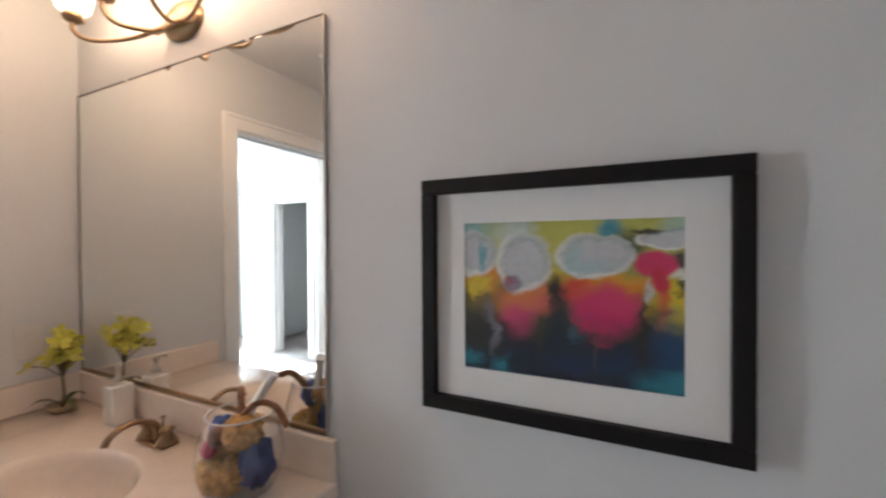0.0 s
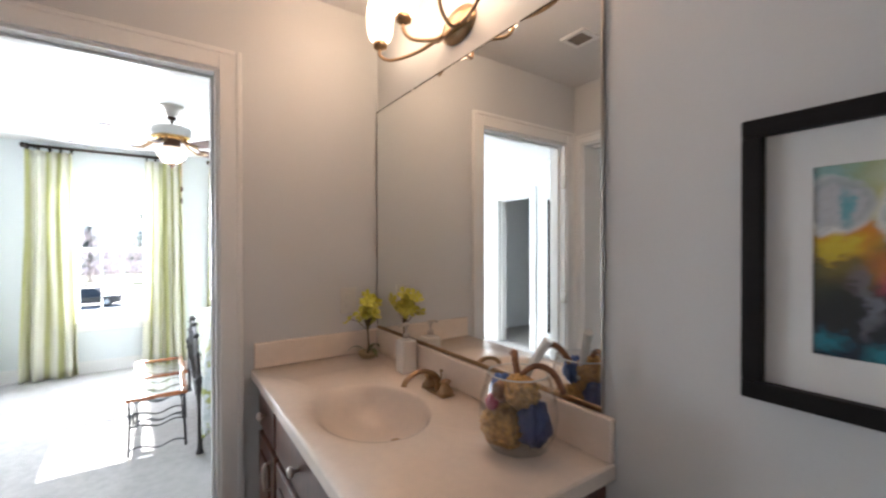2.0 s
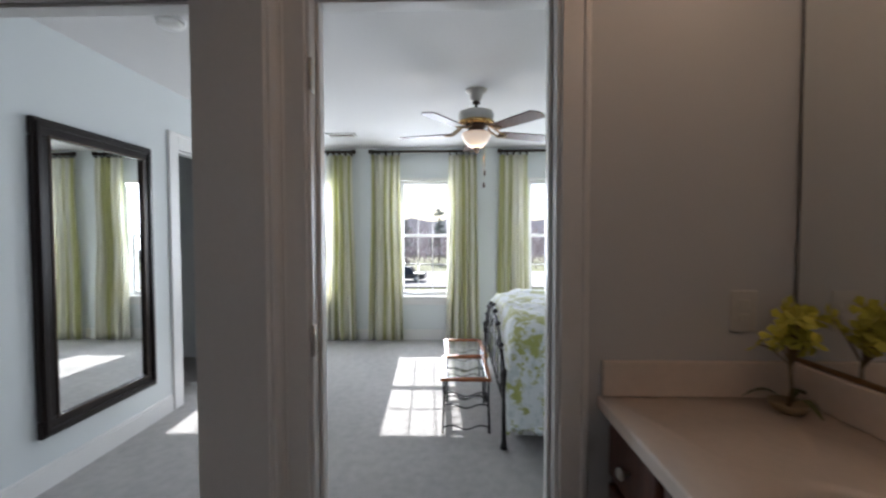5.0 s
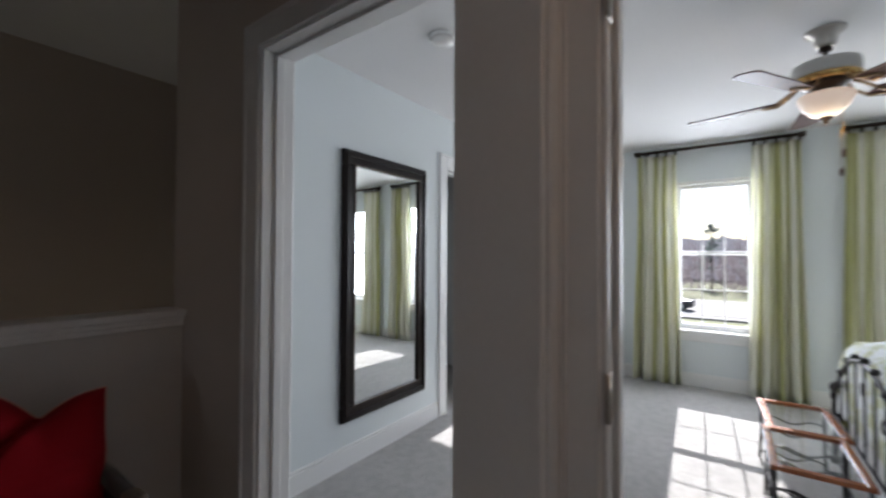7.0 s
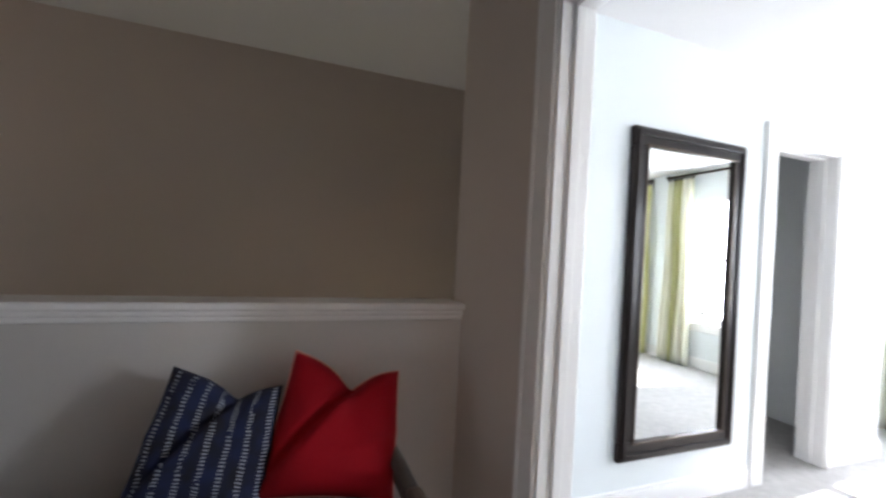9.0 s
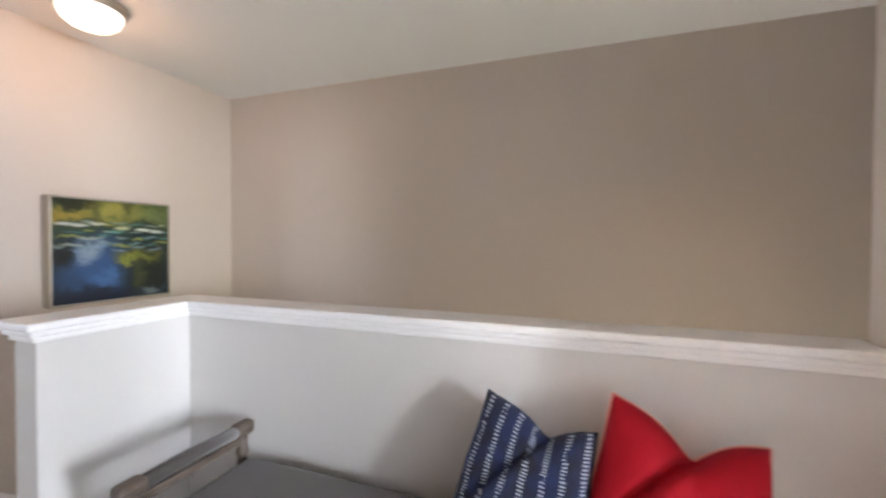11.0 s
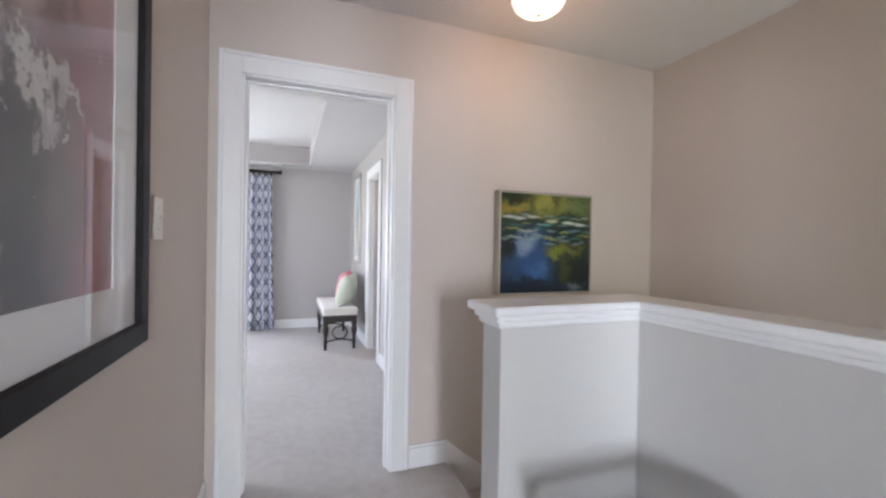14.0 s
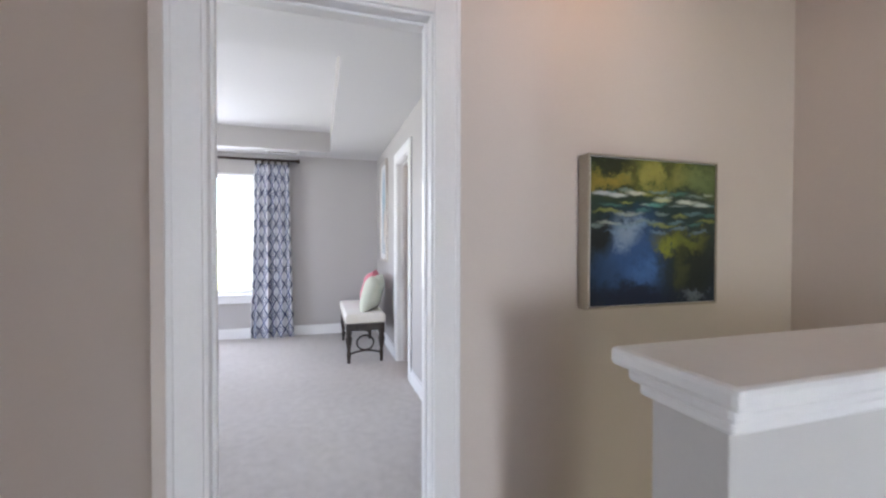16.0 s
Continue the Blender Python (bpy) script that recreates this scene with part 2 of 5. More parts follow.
ground_blue = mixer(t, ramp(t, noisy(t, 5, 3, co), 0.35, 0.65), (0.004, 0.005, 0.014), (0.007, 0.016, 0.07))
t.links.new(mixer(t, stitch, ground_blue, (0.30, 0.335, 0.39)), p.inputs["Base Color"])
p.inputs["Roughness"].default_value = 0.85
bumped(t, p, noisy(t, 300, 2), 0.25, 0.004)

# white curtain cloth with a navy lattice
LATTICE, t, p = node_mat("lattice_cloth")
co = t.nodes.new("ShaderNodeTexCoord").outputs["UV"]
sx = t.nodes.new("ShaderNodeSeparateXYZ")
t.links.new(co, sx.inputs[0])
du = calc(t, "ABSOLUTE", calc(t, "SUBTRACT", calc(t, "FRACT", calc(t, "MULTIPLY", sx.outputs[0], 6.6)), 0.5))
dv = calc(t, "ABSOLUTE", calc(t, "SUBTRACT", calc(t, "FRACT", calc(t, "MULTIPLY", sx.outputs[1], 5.2)), 0.5))
dia = calc(t, "ADD", du, dv)
line_a = calc(t, "LESS_THAN", calc(t, "ABSOLUTE", calc(t, "SUBTRACT", dia, 0.5)), 0.085)
line_b = calc(t, "LESS_THAN", calc(t, "ABSOLUTE", calc(t, "SUBTRACT", dia, 0.25)), 0.055)
line_c = calc(t, "LESS_THAN", dia, 0.08)
t.links.new(mixer(t, calc(t, "MAXIMUM", calc(t, "MAXIMUM", line_a, line_b), line_c), (0.66, 0.67, 0.70), (0.018, 0.030, 0.10)), p.inputs["Base Color"])
p.inputs["Roughness"].default_value = 0.85

# quilt: white with a soft green damask
QUILT, t, p = node_mat("quilt_cloth")
co = t.nodes.new("ShaderNodeTexCoord").outputs["Object"]
n1, n2 = noisy(t, 6.5, 2.5, co), noisy(t, 22, 4, co)
lace = noisy(t, 55, 3, co)
leaf = ramp(t, calc(t, "ADD", calc(t, "ADD", n1, calc(t, "MULTIPLY", calc(t, "SUBTRACT", n2, 0.5), 0.60)), calc(t, "MULTIPLY", calc(t, "SUBTRACT", lace, 0.5), 0.30)), 0.50, 0.575)
vein = calc(t, "GREATER_THAN", noisy(t, 30, 2, co), 0.60)
green = mixer(t, calc(t, "MULTIPLY", vein, 0.6), (0.40, 0.42, 0.13), (0.56, 0.58, 0.42))
white = mixer(t, ramp(t, noisy(t, 20, 3, co), 0.5, 0.62), (0.74, 0.77, 0.77), (0.60, 0.65, 0.64))
t.links.new(mixer(t, leaf, white, green), p.inputs["Base Color"])
p.inputs["Roughness"].default_value = 0.9
p.inputs["Sheen Weight"].default_value = 0.5
bumped(t, p, n2, 0.35, 0.02)


class Painting:
    """Layers of soft blots on a canvas with u to the right and v up, both from 0 to 1."""

    def __init__(self, name, low, high, rough=0.5):
        self.m, self.t, self.p = node_mat(name)
        t = self.t
        self.uv = t.nodes.new("ShaderNodeTexCoord").outputs["UV"]
        s = t.nodes.new("ShaderNodeSeparateXYZ")
        t.links.new(self.uv, s.inputs[0])
        self.n = noisy(t, 6, 5, self.uv)
        self.n2 = noisy(t, 22, 5, self.uv, rough=0.7)
        wob = calc(t, "ADD", calc(t, "MULTIPLY", calc(t, "SUBTRACT", self.n, 0.5), 0.34), calc(t, "MULTIPLY", calc(t, "SUBTRACT", self.n2, 0.5), 0.24))
        self.wob = wob
        self.u, self.v = s.outputs[0], s.outputs[1]
        self.c = mixer(t, ramp(t, calc(t, "ADD", self.v, wob), 0.2, 0.8), low, high)
        self.p.inputs["Roughness"].default_value = rough

    def blot(self, u, v, ru, rv, color, soft=0.25, most=1.0, wild=1.0, ring=0.0):
        t = self.t
        a = calc(t, "DIVIDE", calc(t, "SUBTRACT", calc(t, "ADD", self.u, calc(t, "MULTIPLY", self.wob, wild * 0.6)), u), ru)
        b = calc(t, "DIVIDE", calc(t, "SUBTRACT", calc(t, "ADD", self.v, calc(t, "MULTIPLY", self.wob, wild)), v), rv)
        d = calc(t, "SQRT", calc(t, "ADD", calc(t, "MULTIPLY", a, a), calc(t, "MULTIPLY", b, b)))
        if ring:
            d = calc(t, "ADD", calc(t, "DIVIDE", calc(t, "ABSOLUTE", calc(t, "SUBTRACT", d, 1.0)), ring), 0.0)
        n = t.nodes.new("ShaderNodeMapRange")
        n.inputs[1].default_value, n.inputs[2].default_value, n.inputs[3].default_value, n.inputs[4].default_value = 1 - soft * 0.6, 1 + soft * 0.6, most, 0.0
        t.links.new(d, n.inputs[0])
        self.c = mixer(t, n.outputs[0], self.c, color)
        return self

    def done(self, relief=0.1):
        t = self.t
        t.links.new(mixer(t, calc(t, "MULTIPLY", ramp(t, self.n2, 0.45, 0.75), 0.18), self.c, (0.012, 0.016, 0.03)), self.p.inputs["Base Color"])
        bumped(t, self.p, self.n2, relief, 0.004)
        return self.m


YOLK, RUST, ROSE, NAVY, SLATE, TEAL = (0.62, 0.50, 0.03), (0.60, 0.13, 0.02), (0.56, 0.02, 0.13), (0.004, 0.012, 0.032), (0.012, 0.014, 0.016), (0.02, 0.22, 0.30)
art = Painting("flower_print", NAVY, (0.46, 0.46, 0.09), 0.35)
art.blot(0.03, 0.95, 0.13, 0.12, (0.26, 0.48, 0.50), 0.8, 0.9, 0.5).blot(0.28, 0.93, 0.09, 0.13, (0.50, 0.60, 0.56), 0.8, 0.9, 0.5).blot(0.72, 0.95, 0.05, 0.06, (0.05, 0.26, 0.34), 0.8, 1.0, 0.5)
art.blot(0.79, 0.84, 0.06, 0.10, (0.05, 0.07, 0.03), 0.8, 0.9, 0.6).blot(0.98, 0.95, 0.06, 0.08, (0.35, 0.50, 0.42), 0.8, 0.8, 0.5)
art.blot(0.50, 0.50, 0.70, 0.16, (0.045, 0.04, 0.02), 0.9, 0.9, 0.7).blot(0.09, 0.60, 0.10, 0.10, (0.62, 0.34, 0.02), 0.6, 1.0, 0.6).blot(0.14, 0.66, 0.07, 0.06, (0.60, 0.22, 0.02), 0.8, 0.9, 0.6)
art.blot(0.07, 0.56, 0.06, 0.05, YOLK, 0.6, 0.9, 0.7).blot(0.10, 0.45, 0.12, 0.05, (0.17, 0.13, 0.035), 0.8, 0.9, 0.8).blot(0.44, 0.64, 0.12, 0.06, YOLK, 0.7, 0.9, 0.6)
art.blot(0.32, 0.49, 0.14, 0.10, (0.60, 0.20, 0.05), 0.7, 1.0, 0.6).blot(0.40, 0.45, 0.06, 0.06, (0.60, 0.13, 0.10), 0.8, 0.9, 0.6).blot(0.28, 0.34, 0.08, 0.12, (0.58, 0.06, 0.17), 0.7, 1.0, 0.6)
art.blot(0.47, 0.55, 0.05, 0.09, SLATE, 0.8, 0.95, 0.7).blot(0.70, 0.61, 0.19, 0.06, (0.64, 0.36, 0.02), 0.6, 1.0, 0.4).blot(0.57, 0.57, 0.07, 0.08, (0.58, 0.035, 0.025), 0.7, 1.0, 0.5)
art.blot(0.71, 0.56, 0.14, 0.07, RUST, 0.8, 0.9, 0.5).blot(0.69, 0.44, 0.145, 0.15, ROSE, 0.45, 1.0, 0.35).blot(0.74, 0.50, 0.08, 0.06, (0.62, 0.045, 0.16), 0.9, 0.6, 0.6)
art.blot(0.95, 0.53, 0.09, 0.15, YOLK, 0.6, 1.0, 0.4).blot(0.91, 0.50, 0.025, 0.12, RUST, 0.8, 0.9, 0.5).blot(0.98, 0.60, 0.03, 0.04, SLATE, 0.8, 0.9, 0.7)
art.blot(0.50, 0.14, 0.62, 0.17, NAVY, 0.9, 0.97, 0.8).blot(0.10, 0.24, 0.14, 0.14, SLATE, 0.9, 0.9, 0.8).blot(0.48, 0.34, 0.06, 0.14, (0.008, 0.02, 0.035), 0.8, 0.9, 0.8).blot(0.86, 0.30, 0.06, 0.14, SLATE, 0.8, 0.9, 0.8)
art.blot(0.16, 0.27, 0.02, 0.12, (0.24, 0.26, 0.32), 0.9, 0.7, 0.8).blot(0.13, 0.40, 0.03, 0.05, (0.20, 0.17, 0.22), 0.9, 0.7, 0.9).blot(0.56, 0.30, 0.03, 0.05, (0.05, 0.12, 0.18), 0.9, 0.8, 0.9)
art.blot(0.95, 0.28, 0.07, 0.16, (0.008, 0.05, 0.14), 0.9, 0.9, 0.6).blot(0.93, 0.06, 0.11, 0.08, TEAL, 0.9, 0.9, 0.8).blot(0.03, 0.07, 0.06, 0.06, TEAL, 0.9, 0.9, 0.8).blot(0.20, 0.04, 0.05, 0.05, (0.03, 0.26, 0.34), 0.9, 0.8, 0.8).blot(0.62, 0.12, 0.25, 0.05, (0.006, 0.03, 0.085), 0.9, 0.8, 1.0)
art.blot(0.67, 0.25, 0.04, 0.03, (0.34, 0.03, 0.08), 0.9, 0.8, 0.6).blot(0.40, 0.25, 0.010, 0.16, (0.05, 0.05, 0.035), 0.9, 0.7, 0.3).blot(0.645, 0.18, 0.007, 0.12, (0.10, 0.09, 0.09), 0.9, 0.7, 0.2)
PEARL, WHITE_INK = (0.50, 0.52, 0.55), (0.74, 0.76, 0.75)
for u, v, ru, rv in ((0.065, 0.785, 0.115, 0.155), (0.315, 0.735, 0.135, 0.195), (0.64, 0.78, 0.165, 0.135), (0.925, 0.875, 0.115, 0.055)):
    art.blot(u, v, ru, rv, WHITE_INK, 0.16, 0.95, 0.30).blot(u + 0.012, v + 0.014, ru * 0.86, rv * 0.84, (0.24, 0.31, 0.33), 0.3, 0.9, 0.34).blot(u + 0.008, v + 0.004, ru * 0.78, rv * 0.75, PEARL, 0.35, 0.95, 0.36)
art.blot(0.10, 0.77, 0.02, 0.09, (0.10, 0.36, 0.44), 0.9, 0.9, 0.5).blot(0.62, 0.72, 0.10, 0.04, (0.34, 0.50, 0.54), 0.9, 0.7, 0.5).blot(0.56, 0.79, 0.035, 0.06, (0.32, 0.48, 0.52), 0.9, 0.7, 0.5).blot(0.36, 0.80, 0.05, 0.05, (0.56, 0.58, 0.60), 0.9, 0.6, 0.5)
art.blot(0.265, 0.60, 0.045, 0.05, (0.22, 0.20, 0.28), 0.3, 0.9, 0.3).blot(0.25, 0.62, 0.03, 0.03, (0.34, 0.10, 0.16), 0.8, 0.9, 0.3).blot(0.86, 0.925, 0.06, 0.012, SLATE, 0.6, 0.9, 0.2)
art.blot(0.98, 0.76, 0.05, 0.05, (0.02, 0.02, 0.04), 0.7, 0.9, 0.4).blot(0.98, 0.68, 0.04, 0.035, WHITE_INK, 0.6, 0.8, 0.4).blot(0.855, 0.57, 0.012, 0.06, (0.50, 0.52, 0.50), 0.6, 0.9, 0.4).blot(0.845, 0.42, 0.010, 0.12, SLATE, 0.8, 0.8, 0.5)
FLOWER_PRINT = art.blot(0.89, 0.735, 0.085, 0.075, (0.60, 0.035, 0.12), 0.25, 1.0, 0.22).blot(0.90, 0.63, 0.035, 0.09, (0.52, 0.02, 0.06), 0.5, 1.0, 0.3).done(0.02)

# lily pond: bright bank, dark water, many flat pads
art = Painting("pond_painting", (0.008, 0.020, 0.035), (0.05, 0.07, 0.018), 0.4)
art.blot(0.50, 0.92, 0.30, 0.10, (0.27, 0.25, 0.05), 0.8, 0.9, 0.9).blot(0.88, 0.90, 0.16, 0.10, (0.14, 0.18, 0.06), 0.9, 0.8, 0.9).blot(0.14, 0.97, 0.20, 0.07, (0.012, 0.016, 0.006), 0.7, 0.95).blot(0.12, 0.83, 0.16, 0.05, (0.30, 0.22, 0.03), 0.9, 0.8)
art.blot(0.60, 0.96, 0.06, 0.10, (0.03, 0.045, 0.012), 0.9, 0.8).blot(0.34, 0.90, 0.04, 0.10, (0.05, 0.06, 0.015), 0.9, 0.7).blot(0.50, 0.62, 0.62, 0.15, (0.010, 0.028, 0.028), 0.7, 0.95)
art.blot(0.32, 0.32, 0.26, 0.26, (0.026, 0.070, 0.18), 0.9, 0.95, 0.8).blot(0.26, 0.50, 0.09, 0.10, (0.20, 0.27, 0.36), 0.9, 0.8).blot(0.42, 0.20, 0.12, 0.10, (0.05, 0.12, 0.28), 0.9, 0.8)
art.blot(0.80, 0.26, 0.24, 0.24, (0.008, 0.013, 0.009), 0.7, 0.95).blot(0.06, 0.46, 0.09, 0.13, (0.006, 0.009, 0.009), 0.7).blot(0.62, 0.44, 0.13, 0.07, (0.12, 0.12, 0.02), 0.9, 0.85).blot(0.80, 0.42, 0.10, 0.06, (0.12, 0.13, 0.02), 0.9, 0.8)
art.blot(0.70, 0.22, 0.05, 0.13, (0.06, 0.07, 0.02), 0.9, 0.7).blot(0.30, 0.05, 0.36, 0.09, (0.005, 0.012, 0.034), 0.8).blot(0.82, 0.05, 0.09, 0.04, (0.16, 0.20, 0.22), 0.9, 0.8)
for k in range(30):
    far = (k * 0.7549) % 1
    u, v = 0.03 + 0.94 * ((k * 0.5698) % 1), 0.54 + 0.28 * far
    c = ((0.22, 0.28, 0.25), (0.40, 0.44, 0.36), (0.07, 0.19, 0.16), (0.30, 0.31, 0.06), (0.14, 0.24, 0.26))[k % 5]
    art.blot(u, v, (0.050 + 0.02 * (k % 3)) * (1.2 - 0.5 * far), (0.010 + 0.004 * (k % 2)) * (1.15 - 0.5 * far), c, 0.8, 0.62, 0.22)
for k in range(5):
    art.blot(0.18 + 0.17 * k, 0.50 + 0.03 * (k % 2), 0.07, 0.010, (0.16, 0.24, 0.34), 0.7, 0.6, 0.4)
for u, v, c in ((0.08, 0.76, (0.46, 0.48, 0.50)), (0.20, 0.75, (0.50, 0.52, 0.50)), (0.34, 0.77, (0.46, 0.46, 0.40)), (0.55, 0.73, (0.42, 0.44, 0.24)), (0.74, 0.72, (0.55, 0.58, 0.48)), (0.88, 0.70, (0.50, 0.54, 0.50)), (0.48, 0.69, (0.10, 0.26, 0.22))):
    art.blot(u, v, 0.065, 0.014, c, 0.7, 0.85, 0.10)
art.blot(0.60, 0.40, 0.07, 0.05, (0.20, 0.22, 0.02), 0.9, 0.8, 0.9).blot(0.72, 0.46, 0.10, 0.05, (0.13, 0.14, 0.02), 0.9, 0.8, 0.9).blot(0.28, 0.50, 0.05, 0.07, (0.22, 0.28, 0.36), 0.9, 0.7, 0.7)
POND = art.done(0.3)

art = Painting("mauve_print", (0.26, 0.13, 0.14), (0.42, 0.38, 0.38), 0.5)
art.blot(0.84, 0.35, 0.24, 0.55, (0.33, 0.125, 0.15), 0.5, 0.95, 0.5).blot(0.62, 0.80, 0.20, 0.18, (0.36, 0.075, 0.04), 0.4, 1.0, 0.7).blot(0.64, 0.62, 0.14, 0.06, (0.10, 0.032, 0.03), 0.7, 0.9).blot(0.66, 0.52, 0.13, 0.06, (0.22, 0.10, 0.11), 0.8, 0.8)
art.blot(0.50, 0.18, 0.24, 0.27, (0.055, 0.052, 0.050), 0.5, 1.0, 0.7).blot(0.20, 0.45, 0.22, 0.40, (0.05, 0.05, 0.055), 0.5, 0.95).blot(0.66, 0.20, 0.08, 0.22, (0.16, 0.11, 0.11), 0.8, 0.8).blot(0.36, 0.40, 0.03, 0.55, (0.36, 0.32, 0.33), 0.6, 0.8)
art.blot(0.20, 0.92, 0.26, 0.14, (0.58, 0.56, 0.56), 0.5, 0.95).blot(0.40, 0.70, 0.07, 0.12, (0.56, 0.54, 0.54), 0.5, 0.9).blot(0.54, 0.43, 0.13, 0.045, (0.64, 0.62, 0.60), 0.4, 1.0, 1.6).blot(0.70, 0.40, 0.09, 0.030, (0.62, 0.58, 0.58), 0.5, 0.95, 1.8).blot(0.60, 0.35, 0.05, 0.035, (0.50, 0.46, 0.46), 0.5, 0.9, 2.0)
MAUVE_PRINT = art.blot(0.93, 0.20, 0.10, 0.20, (0.36, 0.19, 0.21), 0.8, 0.8, 0.6).done(0.02)

art = Painting("pale_print", (0.50, 0.54, 0.56), (0.62, 0.66, 0.68), 0.5)
PALE_PRINT = art.blot(0.4, 0.6, 0.3, 0.3, (0.30, 0.42, 0.50), 0.6).blot(0.6, 0.35, 0.2, 0.2, (0.66, 0.56, 0.45), 0.6).done(0.02)

# outdoors
GRASS = surface("lawn", (0.17, 0.18, 0.08), 0.95, vary=0.3, big=0.15, fine=8, bump=0.3)
CONCRETE = surface("concrete", (0.30, 0.29, 0.275), 0.9, vary=0.1, big=0.3, fine=12)
BARK = surface("bark", (0.19, 0.155, 0.135), 0.95, vary=0.3, big=2, fine=20)
TWIG = surface("bare_twigs", (0.20, 0.175, 0.185), 0.95, vary=0.25, big=0.1, fine=3)
NEEDLE = surface("pine_needles", (0.17, 0.205, 0.19), 0.9, vary=0.35, big=0.4, fine=5)
for leafy in (TWIG, NEEDLE):
    t = leafy.node_tree
    glow, mix = t.nodes.new("ShaderNodeBsdfTranslucent"), t.nodes.new("ShaderNodeMixShader")
    pb = t.nodes["Principled BSDF"]
    t.links.new(pb.inputs["Base Color"].links[0].from_socket, glow.inputs[0])
    mix.inputs[0].default_value = 0.7
    t.links.new(pb.outputs[0], mix.inputs[1])
    t.links.new(glow.outputs[0], mix.inputs[2])
    t.links.new(mix.outputs[0], t.nodes["Material Output"].inputs[0])
CAR_DARK = surface("car_paint_dark", (0.03, 0.032, 0.04), 0.25, vary=0.1)
CAR_PALE = surface("car_paint_pale", (0.50, 0.51, 0.53), 0.25, vary=0.05)
CAR_GLASS = surface("car_glass", (0.02, 0.022, 0.025), 0.1, vary=0.1)
RUBBER = surface("rubber", (0.02, 0.02, 0.02), 0.8)
POST_BLACK = surface("post_black", (0.02, 0.02, 0.022), 0.5)
LAMP_GLOBE = surface("lamp_globe", (0.78, 0.78, 0.76), 0.3, vary=0.03)
# far woods emit a pale violet grey in place of aerial haze
HAZE_GLOW = glowing("haze_glow", (0.53, 0.50, 0.56), 0.20, base=(0.25, 0.23, 0.24))

# ---------------------------------------------------------------- building helpers
def mesh_of(bm, name, mats):
    me = bpy.data.meshes.new(name)
    bm.normal_update()
    bm.to_mesh(me)
    bm.free()
    for m in mats if isinstance(mats, (list, tuple)) else (mats,):
        me.materials.append(m)
    return me


def part(name, bm, material, parent=None, label=""):
    ob = new(name, mesh_of(bm, name, material))
    if parent is not None:
        ob.parent = parent
    return tagged(ob, label)


def thing(name, label, category, m=None, group=""):
    ob = new(name)
    ob.empty_display_size = 0.1
    if m is not None:
        ob.matrix_world = m
    return tagged(ob, label, category, group)


def setting(name, bm, material, label):
    return tagged(part(name, bm, material), label, kind="structure")


def block(bm, x0, x1, y0, y1, z0, z1, bevel=0.0, segs=2):
    made = bmesh.ops.create_cube(bm, size=1, matrix=Matrix.LocRotScale(((x0 + x1) / 2, (y0 + y1) / 2, (z0 + z1) / 2), None, (abs(x1 - x0), abs(y1 - y0), abs(z1 - z0))))
    if bevel:
        edges = list({e for v in made["verts"] for e in v.link_edges})
        bmesh.ops.bevel(bm, geom=edges, offset=bevel, segments=segs, affect="EDGES", profile=0.5)
    return bm


def box(*dims, bevel=0.0, segs=2):
    return block(bmesh.new(), *dims, bevel=bevel, segs=segs)


def smooth(bm):
    for f in bm.faces:
        f.smooth = True
    return bm


def lathe(profile, segs=28, m=None, bm=None):
    """Turns (radius, z) pairs about z."""
    bm = bm or bmesh.new()
    rings = []
    for r, z in profile:
        ring = []
        for k in range(segs):
            a = 2 * math.pi * k / segs
            v = Vector((max(r, 1e-4) * math.cos(a), max(r, 1e-4) * math.sin(a), z))
            ring.append(bm.verts.new(m @ v if m else v))
        rings.append(ring)
    for a, b in zip(rings, rings[1:]):
        for k in range(segs):
            f = bm.faces.new((a[k], a[(k + 1) % segs], b[(k + 1) % segs], b[k]))
            f.smooth = True
    for ring, flip in ((rings[0], True), (rings[-1], False)):
        bm.faces.new(ring[::-1] if flip else ring)
    return bm


def tube(points, radius, segs=8, bm=None, taper=None):
    """A round bar along points."""
    bm = bm or bmesh.new()
    pts = [Vector(p) for p in points]
    rings = []
    side = None
    for k, p in enumerate(pts):
        d = (pts[min(k + 1, len(pts) - 1)] - pts[max(k - 1, 0)]).normalized()
        if side is None:
            side = d.orthogonal().normalized()
        side = (side - d * side.dot(d)).normalized()
        up = d.cross(side)
        r = radius if taper is None else radius + (taper - radius) * k / (len(pts) - 1)
        rings.append([bm.verts.new(p + r * (math.cos(2 * math.pi * j / segs) * side + math.sin(2 * math.pi * j / segs) * up)) for j in range(segs)])
    for a, b in zip(rings, rings[1:]):
        for j in range(segs):
            f = bm.faces.new((a[j], a[(j + 1) % segs], b[(j + 1) % segs], b[j]))
            f.smooth = True
    bm.faces.new(rings[0][::-1])
    bm.faces.new(rings[-1])
    return bm


def flowing(points, n=5):
    """A smooth run of points through the given ones."""
    p = [Vector(q) for q in points]
    p = [p[0] * 2 - p[1]] + p + [p[-1] * 2 - p[-2]]
    out = []
    for a, b, c, d in zip(p, p[1:], p[2:], p[3:]):
        for k in range(n):
            q = k / n
            out.append(.5 * (2 * b + (c - a) * q + (2 * a - 5 * b + 4 * c - d) * q * q + (3 * b - a - 3 * c + d) * q ** 3))
    return out + [p[-2]]


def arc(a, b, sag, n=14, axis=(0, 0, 1)):
    a, b, axis = Vector(a), Vector(b), Vector(axis)
    return [a.lerp(b, k / n) + axis * sag * math.sin(math.pi * k / n) for k in range(n + 1)]


